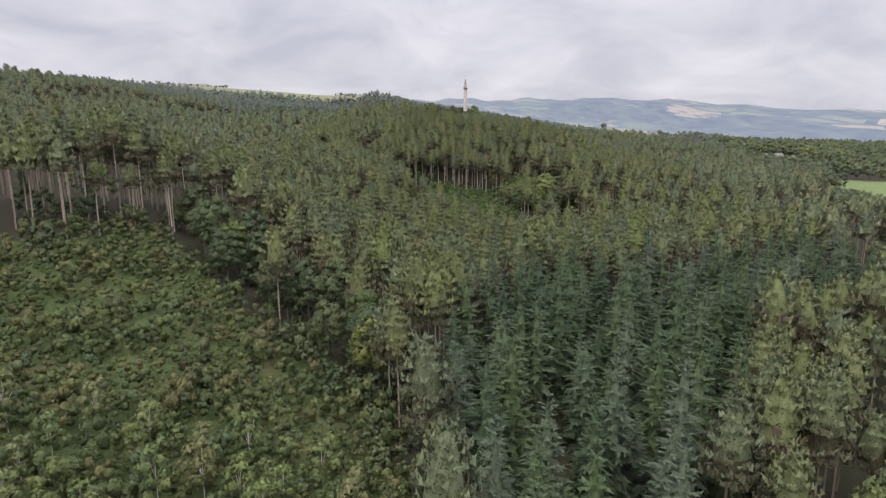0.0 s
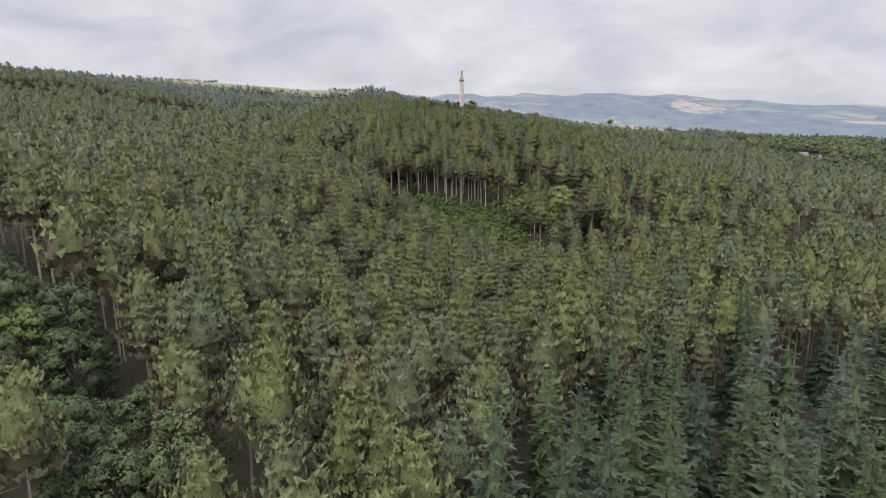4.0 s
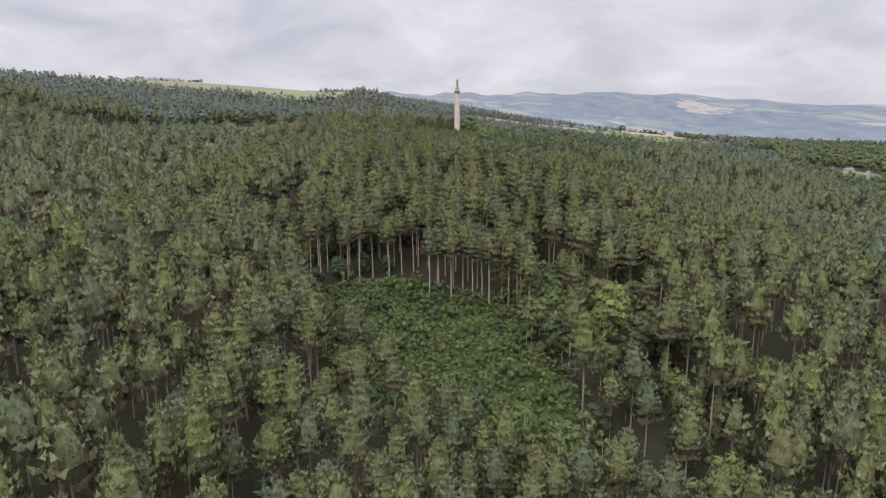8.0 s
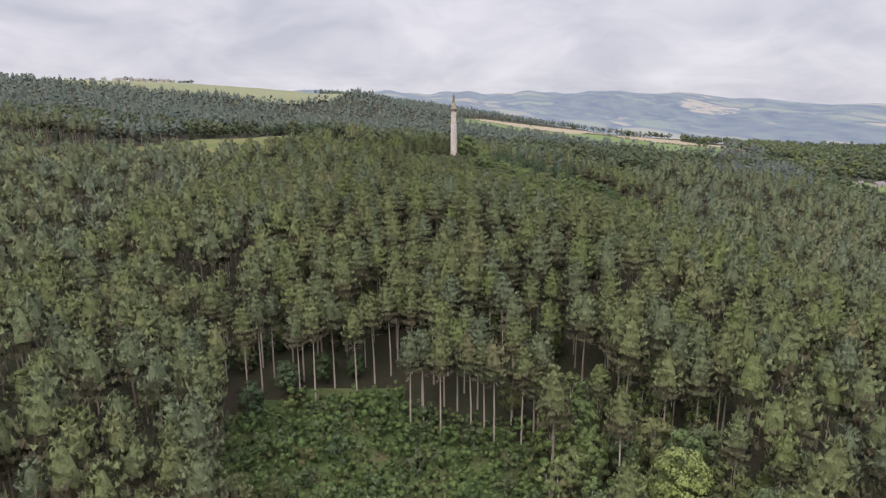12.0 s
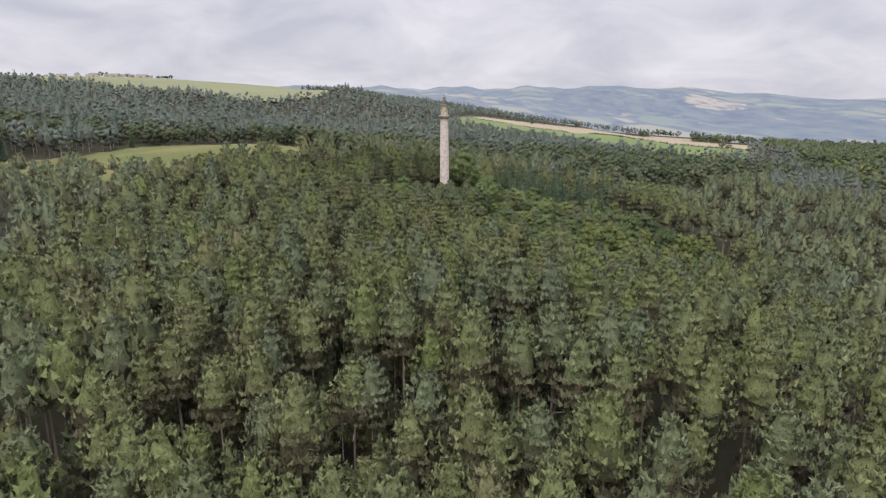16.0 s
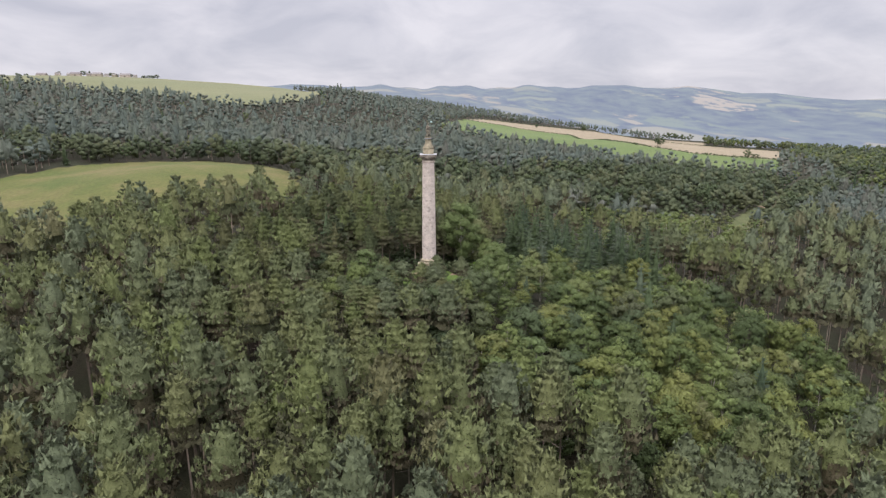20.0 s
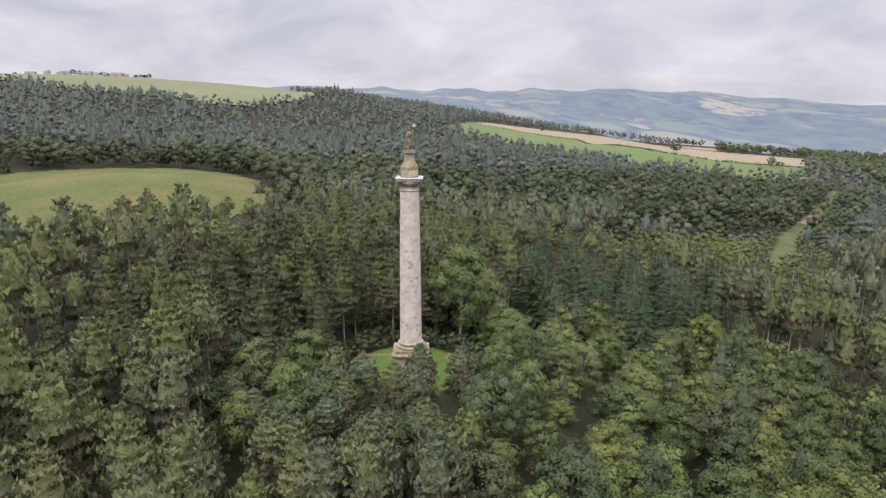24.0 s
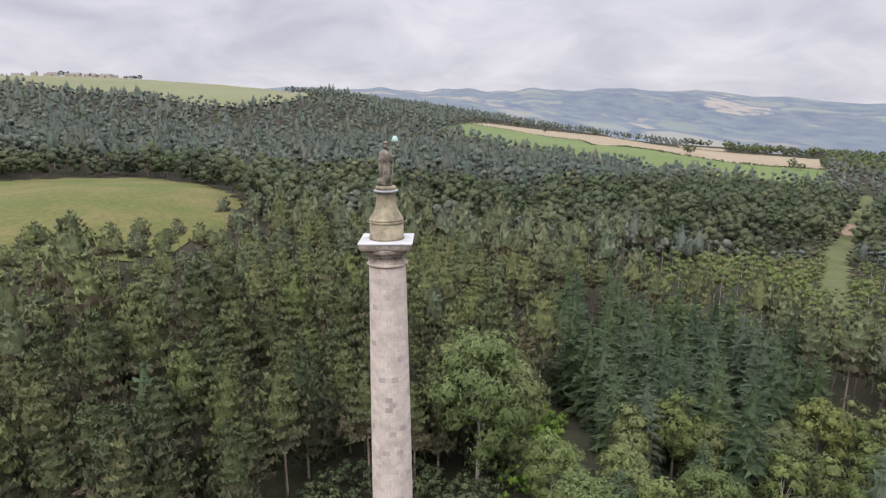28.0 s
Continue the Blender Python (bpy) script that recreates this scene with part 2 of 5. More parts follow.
PINE_BARK = bark("pine_bark", (0.16, 0.12, 0.09), (0.34, 0.28, 0.23))
PALE_BARK = bark("pale_pine_bark", (0.24, 0.19, 0.15), (0.44, 0.38, 0.32))
DARK_BARK = bark("dark_bark", (0.06, 0.05, 0.04), (0.14, 0.12, 0.10))
GREY_BARK = bark("grey_bark", (0.30, 0.27, 0.23), (0.5, 0.47, 0.42))
FLOOR = ground_material("forest_floor", [(0.3, (0.030, 0.021, 0.014)), (0.5, (0.026, 0.026, 0.013)), (0.7, (0.034, 0.036, 0.018))], 0.05)
MEADOW = ground_material("meadow_grass", [(0.35, (0.066, 0.084, 0.019)), (0.5, (0.090, 0.094, 0.026)), (0.65, (0.122, 0.106, 0.040))], 0.03, 0.5)
LAWN = ground_material("mown_grass", [(0.3, (0.066, 0.112, 0.022)), (0.6, (0.096, 0.142, 0.030)), (0.8, (0.122, 0.138, 0.046))], 0.25, 3.0)
PASTURE = ground_material("green_pasture", [(0.3, (0.082, 0.122, 0.036)), (0.7, (0.112, 0.140, 0.048))], 0.012, 0.3)
STUBBLE = ground_material("stubble_field", [(0.3, (0.205, 0.168, 0.108)), (0.7, (0.245, 0.205, 0.138))], 0.015, 0.3)
HILL_GRASS = ground_material("hill_pasture", [(0.3, (0.115, 0.128, 0.062)), (0.7, (0.158, 0.155, 0.082))], 0.006, 0.2)
RIDE_GRASS = ground_material("ride_grass", [(0.3, (0.062, 0.078, 0.028)), (0.7, (0.096, 0.100, 0.040))], 0.08, 0.8)
BARE = ground_material("bare_earth", [(0.3, (0.16, 0.11, 0.075)), (0.7, (0.25, 0.18, 0.12))], 0.3, 2.0)
BRACKEN = ground_material("bracken_floor", [(0.3, (0.046, 0.070, 0.024)), (0.5, (0.068, 0.092, 0.030)), (0.7, (0.100, 0.088, 0.042))], 0.12, 2.0)


def far_material():
    """Fields, hedges and woods kilometres off, with blue haze added as emission."""
    mat, nt, bsdf = material("distant_country", 1.0)
    co = nt.nodes.new("ShaderNodeTexCoord")
    v = nt.nodes.new("ShaderNodeTexVoronoi")
    v.inputs["Scale"].default_value = 0.0030
    drawn = node(nt, "ShaderNodeVectorMath", operation="MULTIPLY")
    nt.links.new(co.outputs["Object"], drawn.inputs[0])
    drawn.inputs[1].default_value = (1.0, 0.55, 0.0)
    nt.links.new(drawn.outputs[0], v.inputs["Vector"])
    sep = nt.nodes.new("ShaderNodeSeparateColor")
    nt.links.new(v.outputs["Color"], sep.inputs[0])
    fields = ramp_node(nt, [(0.0, (0.045, 0.058, 0.022)), (0.2, (0.065, 0.078, 0.030)), (0.35, (0.15, 0.115, 0.055)), (0.5, (0.075, 0.078, 0.032)), (0.65, (0.125, 0.10, 0.05)), (0.8, (0.07, 0.082, 0.032)), (1.0, (0.17, 0.13, 0.07))])
    nt.links.new(sep.outputs[0], fields.inputs[0])
    # hedges along the fields' edges
    edge = nt.nodes.new("ShaderNodeTexVoronoi")
    edge.feature = "DISTANCE_TO_EDGE"
    edge.inputs["Scale"].default_value = 0.0030
    nt.links.new(drawn.outputs[0], edge.inputs["Vector"])
    near = node(nt, "ShaderNodeMath", operation="LESS_THAN")
    nt.links.new(edge.outputs["Distance"], near.inputs[0])
    near.inputs[1].default_value = 0.05
    woods = noise_node(nt, 0.0016, 9, 0.7, drawn.outputs[0])
    cut = ramp_node(nt, [(0.462, (0, 0, 0)), (0.472, (1, 1, 1))])
    nt.links.new(woods.outputs["Fac"], cut.inputs[0])
    clumps = noise_node(nt, 0.011, 6, 0.72, drawn.outputs[0])
    tone = ramp_node(nt, [(0.38, (0.008, 0.013, 0.010)), (0.62, (0.052, 0.064, 0.034))])
    nt.links.new(clumps.outputs["Fac"], tone.inputs[0])
    hedged = mixed(nt, near.outputs[0], fields.outputs[0], tone.outputs[0])
    col = mixed(nt, cut.outputs[0], hedged, tone.outputs[0])
    nt.links.new(col, bsdf.inputs["Base Color"])
    # even blue glow on the hills stands in for the haze before them
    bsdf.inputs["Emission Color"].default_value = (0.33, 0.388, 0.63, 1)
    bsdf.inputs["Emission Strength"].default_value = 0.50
    return mat


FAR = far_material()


def stone_material(name, tones, stain=0.5, patch=0.8, pale=1.05):
    mat, nt, bsdf = material(name, 0.9)
    co = nt.nodes.new("ShaderNodeTexCoord")
    info = nt.nodes.new("ShaderNodeObjectInfo")
    geo = nt.nodes.new("ShaderNodeNewGeometry")
    add = node(nt, "ShaderNodeMath", operation="ADD")
    nt.links.new(info.outputs["Random"], add.inputs[0])
    nt.links.new(geo.outputs["Random Per Island"], add.inputs[1])
    fr = node(nt, "ShaderNodeMath", operation="FRACT")
    nt.links.new(add.outputs[0], fr.inputs[0])
    r = ramp_node(nt, tones)
    nt.links.new(fr.outputs[0], r.inputs[0])
    wide = noise_node(nt, patch, 6, 0.7, geo.outputs["Position"])
    streak = ramp_node(nt, [(0.35, (1 - stain * 0.5,) * 3), (0.6, (pale,) * 3)])
    nt.links.new(wide.outputs["Fac"], streak.inputs[0])
    fine = noise_node(nt, 9.0, 6, 0.7, geo.outputs["Position"])
    grain = ramp_node(nt, [(0.25, (0.82, 0.82, 0.82)), (0.75, (1.12, 1.12, 1.12))])
    nt.links.new(fine.outputs["Fac"], grain.inputs[0])
    col = mixed(nt, 1.0, mixed(nt, 1.0, r.outputs[0], streak.outputs[0], "MULTIPLY"), grain.outputs[0], "MULTIPLY")
    nt.links.new(col, bsdf.inputs["Base Color"])
    bump = nt.nodes.new("ShaderNodeBump")
    bump.inputs["Strength"].default_value, bump.inputs["Distance"].default_value = 0.5, 0.03
    nt.links.new(fine.outputs["Fac"], bump.inputs["Height"])
    nt.links.new(bump.outputs[0], bsdf.inputs["Normal"])
    return mat


ASHLAR = stone_material("shaft_sandstone", [(0.0, (0.50, 0.43, 0.375)), (0.5, (0.56, 0.48, 0.42)), (0.88, (0.60, 0.52, 0.46)), (0.93, (0.46, 0.40, 0.36)), (1.0, (0.36, 0.31, 0.28))], 0.45)
PEDESTAL = stone_material("pedestal_sandstone", [(0.0, (0.36, 0.31, 0.26)), (0.6, (0.44, 0.38, 0.32)), (1.0, (0.30, 0.27, 0.2))], 0.6)
MOSSY = stone_material("mossy_sandstone", [(0.0, (0.29, 0.25, 0.165)), (1.0, (0.36, 0.31, 0.22))], 1.0)
LEAD = stone_material("lead_flashing", [(0.0, (0.35, 0.35, 0.35)), (1.0, (0.41, 0.41, 0.41))], 0.4)
BRONZE = stone_material("weathered_statue_stone", [(0.0, (0.15, 0.135, 0.105)), (1.0, (0.21, 0.185, 0.145))], 1.5, 2.2, 1.4)
WEATHERED = stone_material("weathered_capital_stone", [(0.0, (0.38, 0.32, 0.27)), (1.0, (0.46, 0.39, 0.33))], 1.3, 1.4, 1.1)
VERDIGRIS = stone_material("verdigris_copper", [(0.0, (0.34, 0.48, 0.45)), (1.0, (0.37, 0.50, 0.47))], 0.2)


# ---- the lie of the land: one long slope with knolls and dips (x, y, spread, height) ----
HILLS = [
    (-40, 0, 100, 37.1), (20, -360, 60, -15.8), (40, 340, 180, 24.9), (-600, 300, 320, 5.3), (-140, 200, 60, 17.6), (0, 10, 45, 25.1),
    (-120, -410, 45, 19), (370, 780, 180, 29.9), (-850, 850, 450, 0.4), (30, -140, 45, 21), (-150, 150, 450, -7.5), (-400, 560, 180, -8.5),
    (-290, 890, 180, 35.6), (60, -230, 45, 10.9), (-90, -20, 45, -11.8), (150, 250, 45, -13.5), (0, 40, 45, -17.2), (200, 1300, 320, -9.8),
]
KNOLLS = [
    (-290, 780, 180, -25.3), (-400, -650, 180, 32.1), (-40, -560, 100, -11.9), (-60, -380, 45, -12.9), (-60, -140, 45, 15.9), (-40, -140, 100, -18.6),
    (90, -290, 45, -8.7), (-70, -320, 180, 9.7), (-600, 100, 320, -22.3), (-680, 1050, 220, 12), (-478, 921, 150, -18.7), (-280, 790, 130, 3.1),
    (-955, 1600, 350, 30.1), (-650, 1250, 260, -8.1), (-190, 1112, 60, 13.0), (-600, 760, 160, -9), (485, 335, 60, 9), (-380, 1080, 140, -3.2), (-480, 80, 110, 19),
]
# the finer swell of the wood's floor
SWELLS = [
    (-130, -428, 62, -1.8), (-130, -356, 62, -2.7), (-130, -284, 62, 2.2), (-130, -212, 62, 0.9), (-130, 4, 62, 2.6), (-58, -500, 62, 1.6),
    (-58, -428, 62, 2.5), (-58, -284, 62, 1.0), (-58, -212, 62, 1.8), (-58, -140, 62, 0.9), (-58, -68, 62, 1.4), (14, -500, 62, -1.7),
    (14, -428, 62, 4.2), (14, -284, 62, -3.5), (14, -212, 62, 2.2), (14, -140, 62, 2.2), (14, -68, 62, -2.8), (86, -500, 62, -3.5),
    (86, -428, 62, 1.7), (86, -356, 62, 2.1),
]
DIPS = [
    (86, -284, 62, -1.6), (86, -212, 62, 1.7), (86, -140, 62, 0.9), (86, 76, 62, 1.9), (158, -284, 62, 4.3), (158, -68, 62, 0.8),
    (158, 4, 62, -1.3), (158, 76, 62, -0.8), (158, 148, 62, 5.2), (158, 220, 62, 4.0), (230, 4, 62, -1.9), (230, 76, 62, -0.9),
    (230, 148, 62, 4.7),
]


def smooth(a, b, v):
    u = np.clip((v - a) / (b - a), 0, 1)
    return u * u * (3 - 2 * u)


def land(x, y):
    x, y = np.asarray(x, float), np.asarray(y, float)
    z = -68 + 165 / (1 + np.exp(-(-0.9 * x + 0.35 * (np.minimum(y, 1500) - 200) - 250) / 230))
    for hx, hy, s, h in HILLS + KNOLLS + SWELLS + DIPS:
        z = z + h * np.exp(-((x - hx) ** 2 + (y - hy) ** 2) / (2 * s * s))
    # level ground round the column
    r = np.hypot(x, y)
    z = z * smooth(12, 34, r)
    # the hills across the valley
    far, way = np.hypot(x, y + 48), np.degrees(np.arctan2(x, y + 48))
    crest = 168 - 92 * smooth(17, 38, way) + 9 * np.sin(way * 0.9) + 5 * np.sin(way * 2.3 + 1) - 60 * smooth(-20, -60, way)
    crest = np.where(np.abs(way) > 75, 60, crest)
    rise = smooth(1500, 4150, far)
    z = z * (1 - rise) + crest * rise + 8 * np.sin(x * 0.0041 + 1) * np.sin(y * 0.0033) * rise * (1 - rise) * 4
    return z - 40 * smooth(4200, 4800, far)


def land_z(x, y):
    return float(land(x, y))


def mesh_of(name, verts, faces, mats, index=None, smooth_shade=False):
    me = bpy.data.meshes.new(name)
    verts, faces = np.asarray(verts, np.float32), np.asarray(faces, np.int32)
    me.vertices.add(len(verts))
    me.vertices.foreach_set("co", verts.ravel())
    k = faces.shape[1]
    me.loops.add(faces.size)
    me.loops.foreach_set("vertex_index", faces.ravel())
    me.polygons.add(len(faces))
    me.polygons.foreach_set("loop_start", np.arange(0, faces.size, k, dtype=np.int32))
    for m in mats:
        me.materials.append(m)
    if index is not None:
        me.polygons.foreach_set("material_index", np.asarray(index, np.int32))
    me.polygons.foreach_set("use_smooth", np.full(len(faces), smooth_shade))
    me.update(calc_edges=True)
    return me


def part(name, bm, mat, parent=None, label="", smooth_shade=False):
    """Links a bmesh as one mesh object under a thing or a part."""
    me = bpy.data.meshes.new(name)
    bm.to_mesh(me)
    bm.free()
    me.materials.append(mat)
    if smooth_shade:
        me.polygons.foreach_set("use_smooth", np.ones(len(me.polygons), bool))
    ob = new(name, me)
    ob.parent = parent
    return tagged(ob, label)


def stretched(inner0, inner1, step, outer0, outer1, growth=1.12):
    axis = list(np.arange(inner0, inner1 + 0.1, step))
    s = step
    while axis[-1] < outer1:
        s *= growth
        axis.append(axis[-1] + s)
    s = step
    while axis[0] > outer0:
        s *= growth
        axis.insert(0, axis[0] - s)
    return np.array(axis)


def sheet(name, xs, ys, keep, mat, lift=0.0, rough=0.0):
    gx, gy = np.meshgrid(xs, ys)
    gz = land(gx, gy) + lift
    if rough:
        gz = gz + rough * np.sin(gx * 0.9 + 1.3 * np.sin(gy * 0.5)) * np.sin(gy * 0.8)
    idx = np.arange(gx.size).reshape(gx.shape)
    quads = np.stack([idx[:-1, :-1], idx[:-1, 1:], idx[1:, 1:], idx[1:, :-1]], -1).reshape(-1, 4)
    cx = (gx[:-1, :-1] + gx[1:, 1:]).ravel() / 2
    cy = (gy[:-1, :-1] + gy[1:, 1:]).ravel() / 2
    quads = quads[keep(cx, cy)]
    used = np.unique(quads)
    remap = np.zeros(gx.size, int)
    remap[used] = np.arange(len(used))
    verts = np.stack([gx.ravel(), gy.ravel(), gz.ravel()], -1)[used]
    return new(name, mesh_of(name, verts, remap[quads], [mat], smooth_shade=True))


XS, YS = stretched(-260, 260, 8, -4700, 4700), stretched(-640, 420, 8, -4700, 4700)
is_far = lambda x, y: np.hypot(x, y + 48) > 1650
tagged(sheet("ground", XS, YS, lambda x, y: ~is_far(x, y), FLOOR), "brown and green woodland floor rolling over a hillside", "ground", kind="structure")
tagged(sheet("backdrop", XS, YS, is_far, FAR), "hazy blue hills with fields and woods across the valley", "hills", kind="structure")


def inside(poly, x, y):
    x, y = np.asarray(x, float), np.asarray(y, float)
    hit = np.zeros(x.shape, bool)
    for (x0, y0), (x1, y1) in zip(poly, poly[1:] + poly[:1]):
        cross = ((y0 > y) != (y1 > y)) & (x < (x1 - x0) * (y - y0) / ((y1 - y0) or 1e-9) + x0)
        hit ^= cross
    return hit


def field(poly, mat, label, name="field", step=12, lift=0.35):
    xs = np.arange(min(p[0] for p in poly), max(p[0] for p in poly) + step, step)
    ys = np.arange(min(p[1] for p in poly), max(p[1] for p in poly) + step, step)
    return tagged(sheet(name, xs, ys, lambda x, y: inside(poly, x, y), mat, lift), label, name.replace("_", " "), kind="structure")


SHEEP_FIELD = [(-340, 96), (-200, 94), (-146, 92), (-122, 80), (-108, 78), (-116, 100), (-116, 124), (-84, 136), (-78, 166), (-76, 192), (-84, 226), (-100, 249), (-128, 283), (-167, 311), (-212, 306), (-238, 288), (-252, 268), (-258, 240), (-265, 212), (-280, 178), (-300, 150), (-340, 120)]
HILL_FIELD = [(-1500, 700), (-900, 860), (-700, 910), (-560, 930), (-478, 925), (-420, 880), (-340, 810), (-280, 790), (-235, 850), (-215, 930), (-213, 1050), (-216, 1150), (-230, 1250), (-420, 1600), (-700, 1900), (-1500, 1900)]
GREEN_STRIP = [(10, 950), (63, 1241), (150, 1252), (221, 1233), (311, 1270), (281, 838), (313, 740), (354, 694), (414, 693), (497, 728), (428, 604), (369, 582), (325, 593), (270, 611), (212, 628), (157, 677), (109, 730), (58, 802)]
STRAW_STRIP = [(63, 1241), (150, 1252), (221, 1233), (311, 1270), (281, 838), (313, 740), (354, 694), (414, 693), (497, 728), (807, 1234), (744, 1287), (661, 1325), (561, 1375), (490, 1438), (418, 1487), (364, 1474), (237, 1416), (115, 1352)]
RIGHT_FIELD = [(306, -150), (326, -74), (392, 76), (434, 80), (560, 40), (560, -150)]
SCRUB_ONE = [(-150, -520), (-60, -575), (-28, -560), (-22, -530), (-26, -510), (-33, -494), (-40, -482), (-54, -473), (-72, -453), (-88, -440), (-100, -427), (-108, -430), (-116, -444), (-127, -452), (-160, -466)]
SCRUB_TWO = [(-62, -228), (-56, -219), (-49, -211), (-39, -206), (-21, -204), (-15, -216), (-1, -219), (12, -223), (16, -246), (22, -262), (23, -290), (16, -300), (0, -299), (-14, -287), (-26, -273), (-38, -261), (-50, -245)]
UPPER_STRAW = [(576, 1433), (686, 1424), (653, 1346), (551, 1342)]
RIDE = [(147, 172), (223, 289), (292, 383), (430, 559), (442, 550), (302, 373), (233, 280), (157, 165)]
HOUSE_MEADOW = [(418, 225), (452, 235), (510, 300), (522, 340), (470, 402), (446, 402), (440, 330), (425, 280)]
LAWN_EDGE = 10.5

field(SHEEP_FIELD, MEADOW, "sunlit yellow-green sheep pasture on the hillside", "pasture_field", 6)
field(HILL_FIELD, HILL_GRASS, "pale green hilltop grazing field", "hill_field", 20, 2.5)
field([(-1600, 1600), (-1060, 1580), (-985, 1640), (-1000, 1800), (-1600, 1800)], STUBBLE, "tan ploughed field on the hilltop", "hill_stubble", 24, 3.5)
field(GREEN_STRIP, PASTURE, "bright green pasture sloping beyond the wood", "pasture_strip", 12, 0.6)
field(STRAW_STRIP, STUBBLE, "pale straw-coloured stubble field beyond the wood", "stubble_field", 12, 0.6)
field(UPPER_STRAW, STUBBLE, "narrow strip of pale stubble between hedges", "upper_stubble", 10, 0.6)
field(HOUSE_MEADOW, PASTURE, "small green paddock in front of the houses", "paddock_field", 6)
field(RIGHT_FIELD, PASTURE, "bright green meadow beside the wood", "meadow_field", 8)
field(SCRUB_ONE, BRACKEN, "bracken and rough grass in a felled clearing", "clearing_floor", 5, 0.2)
field(SCRUB_TWO, BRACKEN, "bracken and brambles in a woodland clearing", "clearing_floor", 5, 0.2)
field(RIDE, RIDE_GRASS, "mown grass ride between plantations", "grass_ride", 4, 0.3)
field([(279, 362), (292, 356), (330, 404), (318, 412)], BARE, "bare brown patch on the grass ride", "bare_patch", 3, 0.45)
lawn_axis = np.arange(-20, 20.1, 0.25)
tagged(sheet("lawn", lawn_axis, lawn_axis, lambda x, y: np.hypot(x + 0.5, y - 4) < LAWN_EDGE, LAWN, 0.12), "mown green lawn round the foot of the column", "lawn", kind="structure")


# ---- the column ----
def lathe(profile, sides=48):
    bm = bmesh.new()
    rings = []
    for r, z in profile:
        rings.append([bm.verts.new((r * math.cos(a), r * math.sin(a), z)) for a in (2 * math.pi * k / sides for k in range(sides))])
    for lo, hi in zip(rings, rings[1:]):
        for k in range(sides):
            bm.faces.new((lo[k], lo[(k + 1) % sides], hi[(k + 1) % sides], hi[k]))
    bm.faces.new(rings[-1])
    bm.faces.new(rings[0][::-1])
    return bm


def square_stack(levels):
    """A square moulding: rows of half width and height, from below."""
    bm = bmesh.new()
    rings = [[bm.verts.new((sx * h, sy * h, z)) for sx, sy in ((-1, -1), (1, -1), (1, 1), (-1, 1))] for h, z in levels]
    for lo, hi in zip(rings, rings[1:]):
        for k in range(4):
            bm.faces.new((lo[k], lo[(k + 1) % 4], hi[(k + 1) % 4], hi[k]))
    bm.faces.new(rings[-1])
    bm.faces.new(rings[0][::-1])
    bmesh.ops.bevel(bm, geom=bm.edges[:], offset=0.03, segments=1, affect="EDGES")
    return bm


def round_steps(curve, r0, r1, z0, z1, n=6):
    """Points of a moulding between two radii: 'torus' bulges, 'cavetto' hollows."""
    pts = []
    for k in range(n + 1):
        a = k / n
        if curve == "torus":
            pts.append((r0 + (r1 - r0) * math.sin(math.pi * a), z0 + (z1 - z0) * (1 - math.cos(math.pi * a)) / 2))
        else:
            pts.append((r0 + (r1 - r0) * math.sin(a * math.pi / 2), z0 + (z1 - z0) * (1 - math.cos(a * math.pi / 2))))
    return pts


SHAFT_LOW, SHAFT_HIGH, COURSES, STONES = 7.3, 32.3, 56, 18


def shaft_radius(z):
    u = (z - SHAFT_LOW) / (SHAFT_HIGH - SHAFT_LOW)
    return 1.80 - 0.30 * u ** 1.4


